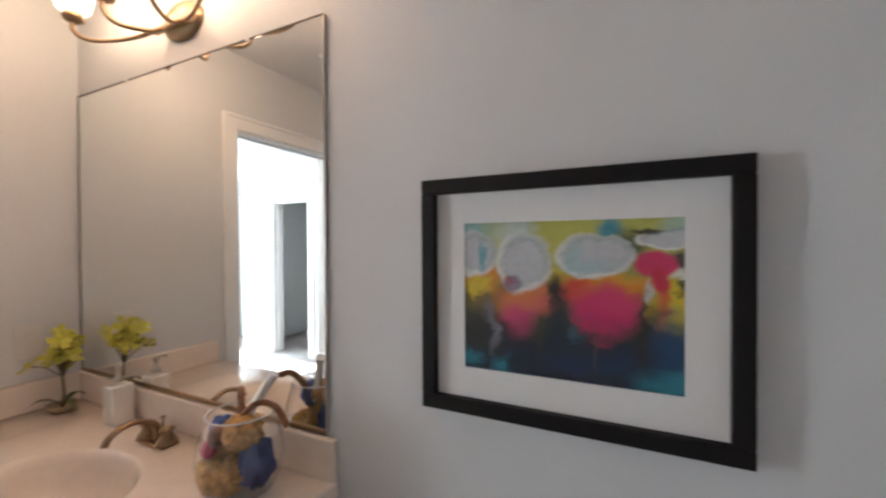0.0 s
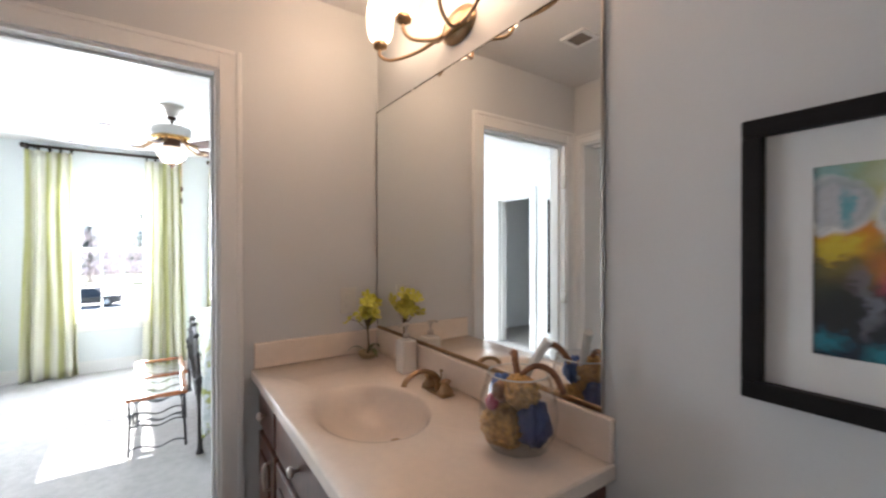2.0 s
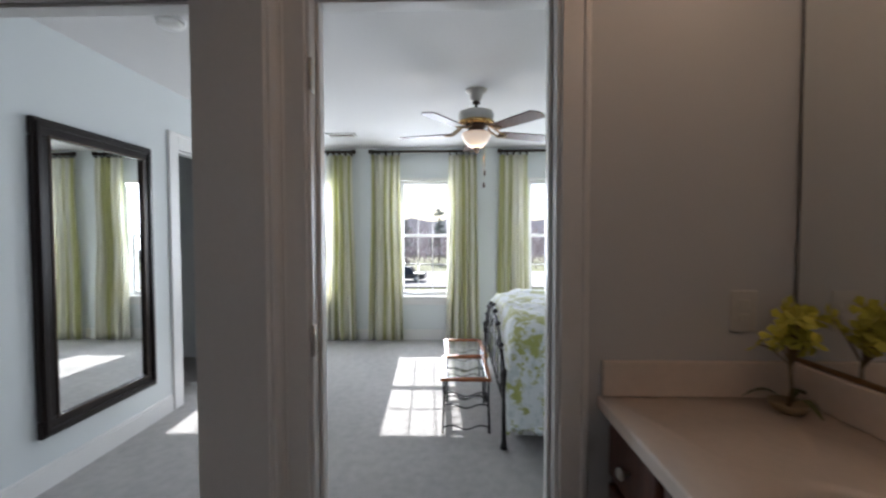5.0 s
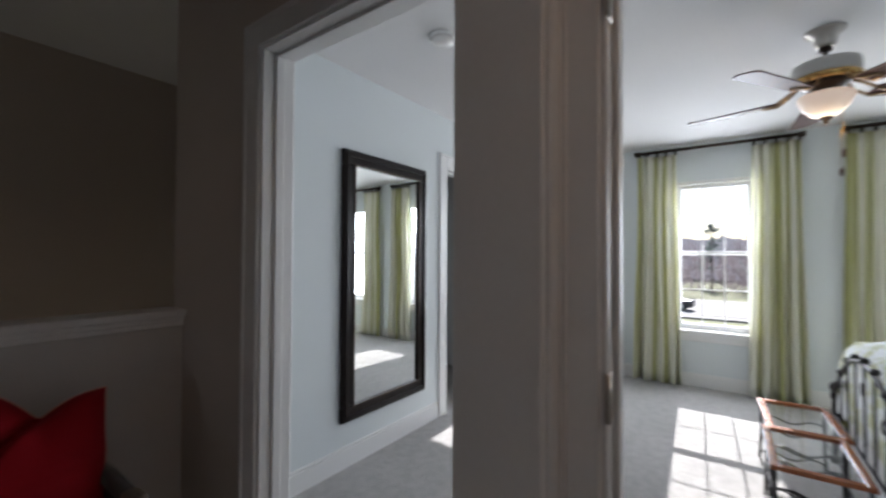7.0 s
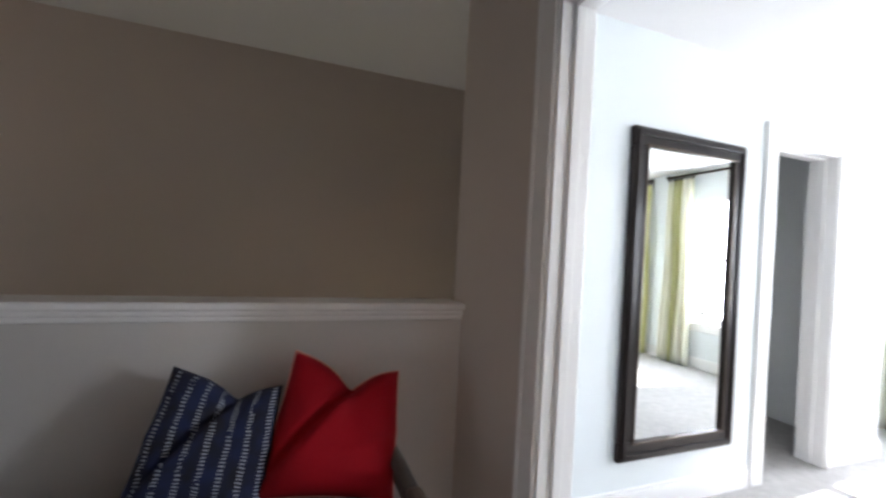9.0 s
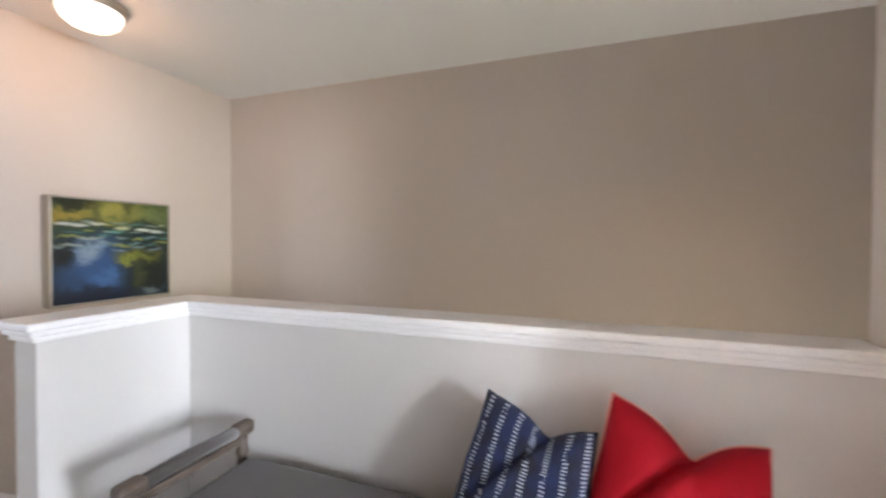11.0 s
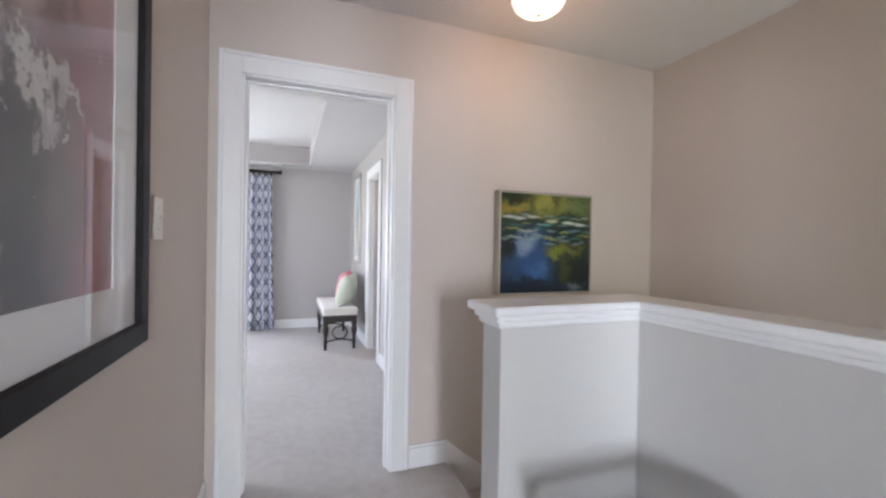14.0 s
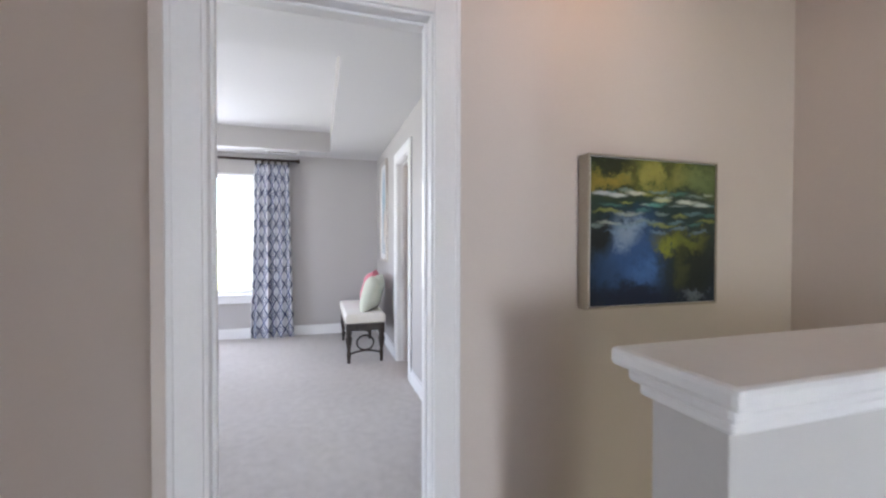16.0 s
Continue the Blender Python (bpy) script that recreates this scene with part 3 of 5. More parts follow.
def ball(place, r, squash=1.0, bm=None, u=14, v=8):
    bm = bm or bmesh.new()
    made = bmesh.ops.create_uvsphere(bm, u_segments=u, v_segments=v, radius=r, matrix=Matrix.Translation(place) @ Matrix.Diagonal((1, 1, squash, 1)))
    for vert in made["verts"]:
        for f in vert.link_faces:
            f.smooth = True
    return bm


def canvas(w, h):
    """An upright sheet facing -y, centred, with uv from 0 to 1."""
    bm = bmesh.new()
    uv = bm.loops.layers.uv.new("uv")
    vs = [bm.verts.new(p) for p in ((-w / 2, 0, -h / 2), (w / 2, 0, -h / 2), (w / 2, 0, h / 2), (-w / 2, 0, h / 2))]
    f = bm.faces.new(vs)
    for loop, c in zip(f.loops, ((0, 0), (1, 0), (1, 1), (0, 1))):
        loop[uv].uv = c
    return bm


# ---------------------------------------------------------------- walls
def wall(name, label, blocks, mats, pick):
    """Blocks of one wall; pick(normal, centre) names the paint's index for each face."""
    bm = bmesh.new()
    for b in blocks:
        block(bm, *b)
    bm.normal_update()
    for f in bm.faces:
        f.material_index = pick(f.normal, f.calc_center_median())
    return setting(name, bm, mats, label)


H_BED, H_HALL, H_MASTER = 2.45, 2.50, 2.362
DIV = -1.56
wall("wall_east", "painted wall between bedroom, bath and hall",
     [(-.12, 0, -.665, 1.7, 0, 2.62), (-.12, 0, DIV, -1.405, 0, 2.62), (-.12, 0, -1.69, DIV, 0, 2.62), (-.12, 0, -3.29, -2.585, -2.7, 2.62),
      (-.12, 0, -1.405, -.665, 2.058, 2.62), (-.12, 0, -2.585, -1.69, 2.058, 2.62)], [BATH_PAINT, HALL_PAINT, BLUE_PAINT],
     lambda n, c: 2 if n.x < -0.5 else (0 if c.y > DIV and n.y > -0.9 else 1))
wall("wall_vanity", "pale grey painted bathroom wall behind the vanity", [(0, 3.0, 0, .12, 0, 2.62)], [BATH_PAINT], lambda n, c: 0)
wall("wall_bath_end", "pale grey painted bathroom end wall", [(2.9, 3.0, -1.49, 0, 0, 2.62)], [BATH_PAINT], lambda n, c: 0)
wall("wall_divide", "painted wall between bathroom and hall with a doorway",
     [(0, .06, -1.67, -1.49, 0, 2.62), (.90, 3.56, -1.652, -1.49, 0, 2.62), (.06, .90, -1.652, -1.49, 2.058, 2.62)], [BATH_PAINT, HALL_PAINT],
     lambda n, c: 1 if n.y < -0.5 else 0)
wall("wall_hall_end", "beige painted wall at the end of the hall",
     [(3.56, 3.68, -4.53, -2.550, -2.7, 2.62), (3.56, 3.68, -1.790, 2.3, 0, 2.62), (3.56, 3.68, -2.550, -1.790, 2.058, 2.62)], [HALL_PAINT, GREY_PAINT],
     lambda n, c: 1 if n.x > 0.5 else 0)
wall("wall_stair", "tall beige painted wall beside the stairwell", [(-1.3, 3.56, -4.53, -4.41, -2.7, 2.62)], [HALL_PAINT], lambda n, c: 0)
wall("wall_stair_end", "beige painted wall closing the stairwell", [(-1.42, -1.3, -4.53, -3.29, -.6, 2.62)], [HALL_PAINT], lambda n, c: 0)
wall("wall_mirror", "pale blue bedroom wall with a closet opening",
     [(-1.95, -.12, -3.29, -3.13, -2.7, 2.62), (-3.2, -2.6, -3.29, -3.13, 0, 2.62), (-2.6, -1.95, -3.29, -3.13, 2.04, 2.62)], [BLUE_PAINT, HALL_PAINT],
     lambda n, c: 1 if n.y < -0.5 else 0)
wall("wall_closet", "pale blue walls of the closet", [(-3.32, -1.42, -4.53, -4.41, 0, 2.62), (-3.32, -3.2, -4.41, -3.29, 0, 2.62)], [BLUE_PAINT], lambda n, c: 0)
wall("wall_alcove", "pale blue wall of the window alcove", [(-4.13, -3.32, -3.72, -3.6, 0, 2.62)], [BLUE_PAINT], lambda n, c: 0)
wall("wall_head", "pale blue wall behind the bed", [(-4.13, 0, 1.7, 1.82, 0, 2.62)], [BLUE_PAINT], lambda n, c: 0)

WIN_Z0, WIN_Z1 = 0.55, 2.07
WINDOWS = ((-3.14, -2.46), (-1.68, -0.99), (-0.03, 0.64))
cuts, blocks = [-3.6], []
for a, b in WINDOWS:
    blocks += [(-4.13, -4.01, cuts[-1], a, 0, 2.62), (-4.13, -4.01, a, b, 0, WIN_Z0), (-4.13, -4.01, a, b, WIN_Z1, 2.62)]
    cuts.append(b)
blocks.append((-4.13, -4.01, cuts[-1], 1.7, 0, 2.62))
wall("wall_window", "pale blue bedroom wall with three windows", blocks, [BLUE_PAINT], lambda n, c: 0)
wall("wall_master_far", "grey painted wall with a window",
     [(7.8, 7.92, -3.07, -1.36, 0, 2.8), (7.8, 7.92, -.15, 2.3, 0, 2.8), (7.8, 7.92, -1.36, -.15, 0, .55), (7.8, 7.92, -1.36, -.15, 2.10, 2.8)], [GREY_PAINT], lambda n, c: 0)
wall("wall_master_side", "grey painted wall with a door opening",
     [(3.68, 5.66, -3.03, -2.91, 0, 2.8), (6.26, 7.8, -3.03, -2.91, 0, 2.8), (5.66, 6.26, -3.03, -2.91, 2.04, 2.8)], [GREY_PAINT], lambda n, c: 0)
wall("wall_master_left", "grey painted wall", [(3.68, 4.8, 2.3, 2.42, 0, 2.8), (6.4, 7.92, 2.3, 2.42, 0, 2.8), (4.8, 6.4, 2.3, 2.42, 0, .6), (4.8, 6.4, 2.3, 2.42, 2.1, 2.8)], [GREY_PAINT], lambda n, c: 0)
wall("wall_closet_master", "pale wall beyond the side door", [(5.0, 6.6, -4.35, -4.23, 0, 2.5), (4.88, 5.0, -4.35, -3.03, 0, 2.5), (6.6, 6.72, -4.35, -3.03, 0, 2.5)], [surface("peach_paint", (0.62, 0.50, 0.42), 0.6, vary=0.03)], lambda n, c: 0)

# ceilings
setting("ceiling_bedroom", block(box(-4.13, -.12, -3.13, 1.7, H_BED, 2.7), -4.13, -1.42, -4.41, -3.13, H_BED, 2.7), CEILING_PAINT, "white bedroom ceiling")
setting("ceiling_bath", box(0, 2.9, -1.49, 0, H_BED, 2.7), CEILING_PAINT, "white bathroom ceiling")
setting("ceiling_hall", block(box(0, 3.56, -4.41, -1.652, H_HALL, 2.7), -1.3, 0, -4.41, -3.29, H_HALL, 2.7), CEILING_PAINT, "white hall ceiling")
bm = box(7.45, 7.8, -2.91, 2.3, H_MASTER, 2.75)
for b in ((3.68, 7.45, -2.91, -2.272, H_MASTER, 2.75), (3.68, 4.7, -2.272, 2.3, H_MASTER, 2.75), (4.7, 7.45, 1.5, 2.3, H_MASTER, 2.75), (4.7, 7.45, -2.272, 1.5, 2.61, 2.75)):
    block(bm, *b)
block(bm, 4.9, 6.7, -4.3, -2.92, 2.45, 2.6)
bm.normal_update()
for f in bm.faces:
    if abs(f.normal.z) < 0.5 and f.calc_center_median().z < 2.7:
        f.material_index = 1
setting("ceiling_master", bm, [CEILING_PAINT, GREY_PAINT], "white tray ceiling with grey recess")

# floors and stairs
setting("floor_bedroom", block(box(-4.01, 0, -3.13, 1.7, -.3, 0), -4.01, -1.42, -4.41, -3.13, -.3, 0), BED_CARPET, "grey bedroom carpet")
setting("floor_bath", box(0, 2.9, DIV, 0, -.3, 0), VINYL, "beige bathroom floor")
setting("floor_hall", block(box(0, 3.62, -2.87, DIV, -.3, 0), 0, 2.62, -3.29, -2.87, -.3, 0), HALL_CARPET, "light beige hall carpet")
setting("floor_master", block(box(3.62, 7.8, -2.91, 2.3, -.3, 0), 4.9, 6.7, -4.3, -2.91, -.3, 0), HALL_CARPET, "light beige bedroom carpet")
stair = tagged(new("stairs"), "carpeted stairs going down beside the hall", kind="structure")
for k in range(1, 4):
    part("step", box(2.62, 3.56, -2.87 - .25 * k, -2.87 - .25 * (k - 1), -2.7, -.185 * k, bevel=.015), HALL_CARPET, stair)
part("landing", box(2.62, 3.56, -4.41, -3.62, -2.7, -.74), HALL_CARPET, stair)
for k in range(1, 11):
    part("step", box(2.62 - .25 * k, 2.62 - .25 * (k - 1), -4.41, -3.29, -2.9, -.74 - .185 * k, bevel=.015), HALL_CARPET, stair)
setting("floor_lower", box(-1.42, .2, -4.41, -3.29, -3.0, -2.62), HALL_CARPET, "beige carpet at the foot of the stairs")
# sloping skirt beside the upper steps
bm = bmesh.new()
loop = [(-2.87, .13), (-2.87, -.10), (-3.62, -.66), (-4.41, -.66), (-4.41, -.53), (-3.66, -.53)]
a = [bm.verts.new((3.56, y, z)) for y, z in loop]
b = [bm.verts.new((3.545, y, z)) for y, z in loop]
bm.faces.new(a), bm.faces.new(b[::-1])
for k in range(6):
    bm.faces.new((a[k], b[k], b[(k + 1) % 6], a[(k + 1) % 6]))
bmesh.ops.recalc_face_normals(bm, faces=bm.faces)
setting("trim_stair", bm, TRIM, "white skirt board along the stairs")

# half wall with moulded cap
wall("wall_half", "low painted wall round the stair nook", [(0, 2.620, -3.29, -3.19, -2.7, 1.010), (2.500, 2.620, -3.19, -2.63, -2.7, 1.010)], [HALF_PAINT], lambda n, c: 0)
cap = tagged(new("trim_half_wall"), "white moulded cap on the half wall", kind="structure")
part("cap_board", block(box(0, 2.665, -3.326, -3.145, 1.026, 1.057, bevel=.009), 2.455, 2.665, -3.15, -2.586, 1.0265, 1.0565, bevel=.009), TRIM, cap)
part("cove", block(box(0, 2.647, -3.308, -3.163, 1.003, 1.028, bevel=.009), 2.473, 2.647, -3.17, -2.604, 1.0035, 1.0275, bevel=.009), TRIM, cap)
part("bead", block(box(0, 2.635, -3.298, -3.176, .984, 1.005, bevel=.006), 2.486, 2.635, -3.18, -2.617, .9845, 1.0045, bevel=.006), TRIM, cap)


def board(name, x0, x1, y0, y1, side, h=.13, material=TRIM):
    """A baseboard with an eased top on the wall's face; side: the way it stands out."""
    bm = bmesh.new()
    t = .014
    dims = {"+x": (x0, x0 + t, y0, y1), "-x": (x0 - t, x0, y0, y1), "+y": (x0, x1, y0, y0 + t), "-y": (x0, x1, y0 - t, y0)}[side]
    block(bm, *dims, 0, h - .02)
    s = .004
    thin = {"+x": (x0, x0 + t - s, y0, y1), "-x": (x0 - t + s, x0, y0, y1), "+y": (x0, x1, y0, y0 + t - s), "-y": (x0, x1, y0 - t + s, y0)}[side]
    block(bm, *thin, h - .02, h, bevel=.003, segs=1)
    return setting(name, bm, material, "white painted baseboard")


board("baseboard", -1.84, -.12, -3.13, 0, "+y")
board("baseboard", -3.2, -2.71, -3.13, 0, "+y")
board("baseboard", -4.01, 0, -3.6, 1.7, "+x")
board("baseboard", -.12, 0, -.58, 1.7, "-x")
board("baseboard", -3.2, -1.42, -4.41, 0, "+y")
board("baseboard", 3.56, 0, -2.868, -2.652, "-x")
board("baseboard", .96, 3.54, -1.652, 0, "-y")
board("baseboard", 0, 0, -3.19, -2.69, "+x")
board("baseboard", 0, 2.500, -3.19, 0, "+y")
board("baseboard", 2.500, 0, -3.19, -2.63, "-x")
board("baseboard", 7.8, 0, -2.91, 2.3, "-x")
board("baseboard", 3.68, 5.56, -2.91, 0, "+y")
board("baseboard", 6.36, 7.8, -2.91, 0, "+y")


def doorway(name, label, axis, wall0, wall1, a, b, head, faces, w=.10, stops=(True, True)):
    """Jambs and casing of an opening from a to b in a wall that lies from wall0 to wall1 across axis; faces: the sides with casing."""
    d = tagged(new(name), label, kind="structure")

    def put(nm, u0, u1, v0, v1, z0, z1, bevel=.003):
        dims = (v0, v1, u0, u1) if axis == "x" else (u0, u1, v0, v1)
        part(nm, box(*dims, z0, z1, bevel=bevel, segs=1), TRIM, d)
    e = .004
    put("jamb", a - .002, a + .018, wall0 - e, wall1 + e, 0, head)
    put("jamb", b - .018, b + .002, wall0 - e, wall1 + e, 0, head)
    put("jamb_head", a + .018, b - .018, wall0 - e, wall1 + e, head - .018, head + .002)
    mid = wall0 + (wall1 - wall0) * 0.5
    if stops[0]:
        put("stop", a + .018, a + .030, mid - .018, mid + .018, 0, head - .018)
    if stops[1]:
        put("stop", b - .030, b - .018, mid - .018, mid + .018, 0, head - .018)
    put("stop_head", a + .030, b - .030, mid - .018, mid + .018, head - .030, head - .018)
    for s in faces:
        f0, f1 = (wall1, wall1 + .016) if s > 0 else (wall0 - .016, wall0)
        g0, g1 = (wall1, wall1 + .020) if s > 0 else (wall0 - .020, wall0)
        put("casing", a - w + .02, a + .006, f0, f1, 0, head + w - .02)
        put("casing", b - .006, b + w - .02, f0, f1, 0, head + w - .02)
        put("casing_head", a + .006, b - .006, f0, f1, head - .006, head + w - .02)
        put("casing_bead", a - w, a - w + .022, g0, g1, 0, head + w, .005)
        put("casing_bead", b + w - .022, b + w, g0, g1, 0, head + w, .005)
        put("casing_bead", a - w + .022, b + w - .022, g0, g1, head + w - .022, head + w, .005)
    return d


doorway("door_1", "open doorway from bathroom to bedroom with white casing", "x", -.12, 0, -1.405, -.665, 2.058, (1, -1), w=.075)
d1 = bpy.data.objects["door_1"]
for z in (.28, 1.03, 1.80):
    h = part("hinge", box(-.030, .004, -1.389, -1.383, z - .045, z + .045, bevel=.002, segs=1), NICKEL, d1, "nickel hinge leaf")
    part("knuckle", tube([(.008, -1.385, z - .045), (.008, -1.385, z + .045)], .006, 8), NICKEL, h)
part("strike_plate", box(-.075, -.045, -.6855, -.682, .96, 1.03, bevel=.001, segs=1), NICKEL, d1, "nickel strike plate")
doorway("door_2", "open doorway from hall to bedroom with white casing", "x", -.12, 0, -2.585, -1.69, 2.058, (1, -1), w=.09)
doorway("door_3", "open doorway between bathroom and hall with white casing", "y", -1.652, -1.49, .06, .90, 2.058, (1, -1), w=.055, stops=(False, True))
part("jamb_edge", box(.0615, .0815, -1.688, -1.4855, 0, 2.0405, bevel=.003, segs=1), TRIM, bpy.data.objects["door_3"])
doorway("door_4", "open doorway at the hall's end with white casing", "x", 3.56, 3.68, -2.550, -1.790, 2.058, (1, -1), w=.095)
doorway("door_5", "closet opening with white casing", "y", -3.29, -3.13, -2.6, -1.95, 2.04, (1,))
doorway("door_6", "doorway in the grey wall with white casing", "y", -3.03, -2.91, 5.66, 6.26, 2.04, (1,))


def window(name, label, x, y0, y1, z0, z1, out, cols=3, rows=2):
    """A double-hung window with muntins; out: -1 or 1, the way to the open."""
    d = tagged(new(name), label, kind="structure")
    xo = x + out * .12

    def put(nm, a, b, u, v, z, zz, bevel=.004, m=TRIM):
        return part(nm, box(min(a, b), max(a, b), u, v, z, zz, bevel=bevel, segs=1), m, d)
    put("window_frame", x, xo, y0, y0 + .03, z0, z1)
    put("window_frame", x, xo, y1 - .03, y1, z0, z1)
    put("window_frame", x, xo, y0 + .03, y1 - .03, z1 - .03, z1)
    put("window_sill", x - out * .035, xo, y0 - .03, y1 + .03, z0 - .022, z0 + .012)
    put("apron", x - out * .014, x, y0 - .01, y1 + .01, z0 - .10, z0 - .022)
    zm = (z0 + z1) / 2 + .03
    for k, (a, b, dx) in enumerate(((z0 + .012, zm + .02, .06), (zm - .02, z1 - .03, .09))):
        xa, xb = x + out * dx, x + out * (dx + .028)
        put("sash_stile", xa, xb, y0 + .03, y0 + .065, a, b)
        put("sash_stile", xa, xb, y1 - .065, y1 - .03, a, b)
        put("sash_rail", xa, xb, y0 + .065, y1 - .065, a, a + (.055 if k == 0 else .035))
        put("sash_rail", xa, xb, y0 + .065, y1 - .065, b - .035, b)
        w, h = (y1 - y0 - .13), (b - a - .08)
        for c in range(1, cols):
            u = y0 + .065 + w * c / cols
            put("muntin", xa + .008 * out, xb - .008 * out, u - .0055, u + .0055, a + .04, b - .03, .002)
        for r in range(1, rows):
            z = a + .045 + h * r / rows
            put("muntin", xa + .009 * out, xb - .009 * out, y0 + .06, y1 - .06, z - .0055, z + .0055, .002)
        xm = (xa + xb) / 2
        pane = put("pane", xm - .002, xm + .002, y0 + .06, y1 - .06, a + .03, b - .03, 0, PANE)
        pane.visible_shadow = False
    return d


for k, (a, b) in enumerate(WINDOWS):
    window(f"window_{k + 1}", "white double-hung window with muntins", -4.01, a, b, WIN_Z0, WIN_Z1, -1)
window("window_4", "white double-hung window behind a patterned curtain", 7.8, -1.36, -.15, .55, 2.10, 1, cols=1, rows=1)


def curtain(name, label, x, y0, y1, z0, z1, folds, mats, depth=.058, side=1, seed=0, stripes=0, group=""):
    """A gathered panel; side: the way it bulges along x."""
    rnd = random.Random(seed)
    c = thing(name, label, "curtain", pose(x, (y0 + y1) / 2, 0), group)
    bm = bmesh.new()
    uv = bm.loops.layers.uv.new("uv")
    n, m = folds * 10, 22
    w = y1 - y0
    ph = [rnd.uniform(-.5, .5) for _ in range(folds + 2)]
    grid = []
    for j in range(m + 1):
        f = j / m
        z = z1 + (z0 - z1) * f
        row = []
        for i in range(n + 1):
            s = i / n
            wob = ph[int(s * folds)] * (1 - (s * folds) % 1) + ph[int(s * folds) + 1] * ((s * folds) % 1)
            a = 2 * math.pi * (s * folds + .22 * wob + .30 * wob * f)
            amp = depth * (.50 + .5 * f) * (.8 + .9 * wob)
            flare = 1 + .24 * f ** 1.4
            y = (s - .5) * w * (.86 + .14 * flare) * flare + .012 * wob * math.sin(5 * f)
            row.append(bm.verts.new((side * (amp * math.sin(a) + .012 * math.sin(9 * f + 3 * wob)), y, z)))
        grid.append(row)
    for j in range(m):
        for i in range(n):
            f = bm.faces.new((grid[j][i], grid[j][i + 1], grid[j + 1][i + 1], grid[j + 1][i]))
            f.smooth = True
            for loop, (ii, jj) in zip(f.loops, ((i, j), (i + 1, j), (i + 1, j + 1), (i, j + 1))):
                loop[uv].uv = (ii / n * .75 + 3 * (seed if stripes else 0), (1 - jj / m) * 2.2)
    cloth = part("cloth", bm, mats, c)
    sol = cloth.modifiers.new("thick", "SOLIDIFY")
    sol.thickness = .004
    for i in range(folds + 1):
        y = (i / folds - .5) * w * .95
        bm = bmesh.new()
        pts = [(.029 * math.sin(q), y, z1 + .026 + .029 * math.cos(q)) for q in [2 * math.pi * k / 12 for k in range(13)]]
        part("ring", tube(pts, .0095, 6, bm), BRONZE, c)
    return c


def rod(x, y0, y1, z, side, label):
    r = thing("curtain_rod", label, "curtain rod", pose(x, (y0 + y1) / 2, z), "curtain rods")
    h = (y1 - y0) / 2
    part("pole", tube([(0, -h + .05, 0), (0, h - .05, 0)], .016, 10), BRONZE, r)
    for s in (-1, 1):
        m = Matrix.Rotation(radians(-90 * s), 4, "X")
        part("finial", lathe([(.014, h - .06), (.024, h - .055), (.024, h - .045), (.016, h - .04), (.027, h - .025), (.029, h - .012), (.020, h), (.006, h + .004)], 14, m), BRONZE, r)
        part("bracket", tube([(0, s * (h - .09), 0), (-side * .05, s * (h - .09), -.01), (-side * .09, s * (h - .09), -.01)], .008, 6), BRONZE, r)
    return r


GREENS = [PANEL_CLOTH]
RX = -3.92
for k, (a, b) in enumerate(((-3.40, -2.20), (-2.03, -0.65), (-0.42, 0.98))):
    rod(RX, a, b, 2.39, 1, "dark bronze curtain rod with turned finials")
for k, (a, b) in enumerate(((-3.36, -3.10), (-2.56, -2.24), (-1.99, -1.64), (-1.02, -.68), (-.39, -.05), (.62, .94))):
    curtain("curtain", "pale green and cream striped curtain panel on a dark rod", RX, a, b, .012, 2.345, 4, GREENS, seed=k, stripes=4.5, group="bedroom curtains")
rod(7.70, -1.90, .35, 2.27, -1, "dark bronze curtain rod over the patterned curtain")
curtain("curtain", "white curtain with navy lattice pattern to the floor", 7.70, -1.77, -1.37, .012, 2.225, 5, [LATTICE], side=-1, seed=9)
curtain("curtain", "white curtain with navy lattice pattern to the floor", 7.70, -.14, .26, .012, 2.225, 5, [LATTICE], side=-1, seed=10)

# ---------------------------------------------------------------- bathroom
vanity = thing("vanity_cabinet", "cherry-stained bathroom vanity cabinet with panelled doors", "cabinet")
part("carcass", block(block(block(block(box(.002, 1.225, -.515, -.002, .10, .70, bevel=.003), .03, 1.2, -.45, -.01, .0, .10), .002, 1.225, -.515, -.490, .70, .837), .002, .022, -.49, -.002, .70, .837), 1.205, 1.225, -.49, -.002, .70, .837), CHERRY, vanity)
part("end_panel", box(1.225, 1.233, -.44, -.09, .2, .76, bevel=.005), CHERRY, vanity)


def raised(nm, x0, x1, z0, z1, knob_x, knob_z):
    d = part(nm, box(x0, x1, -.537, -.517, z0, z1, bevel=.006), CHERRY, vanity)
    if z1 - z0 > .25:
        f = .055
        part("raised_panel", box(x0 + f, x1 - f, -.545, -.536, z0 + f, z1 - f, bevel=.006), CHERRY, d)
    if z1 - z0 > .25:
        part("bar_pull", tube([(knob_x, -.537, knob_z - .05), (knob_x, -.560, knob_z - .045), (knob_x, -.566, knob_z), (knob_x, -.560, knob_z + .045), (knob_x, -.537, knob_z + .05)], .005, 8), NICKEL, d, "nickel bar pull")
        return
    m = Matrix.Translation((knob_x, -.537, knob_z)) @ Matrix.Rotation(radians(90), 4, "X")
    part("knob", lathe([(.006, 0), (.006, .012), (.015, .018), (.016, .024), (.010, .030), (.001, .031)], 14, m), NICKEL, d)


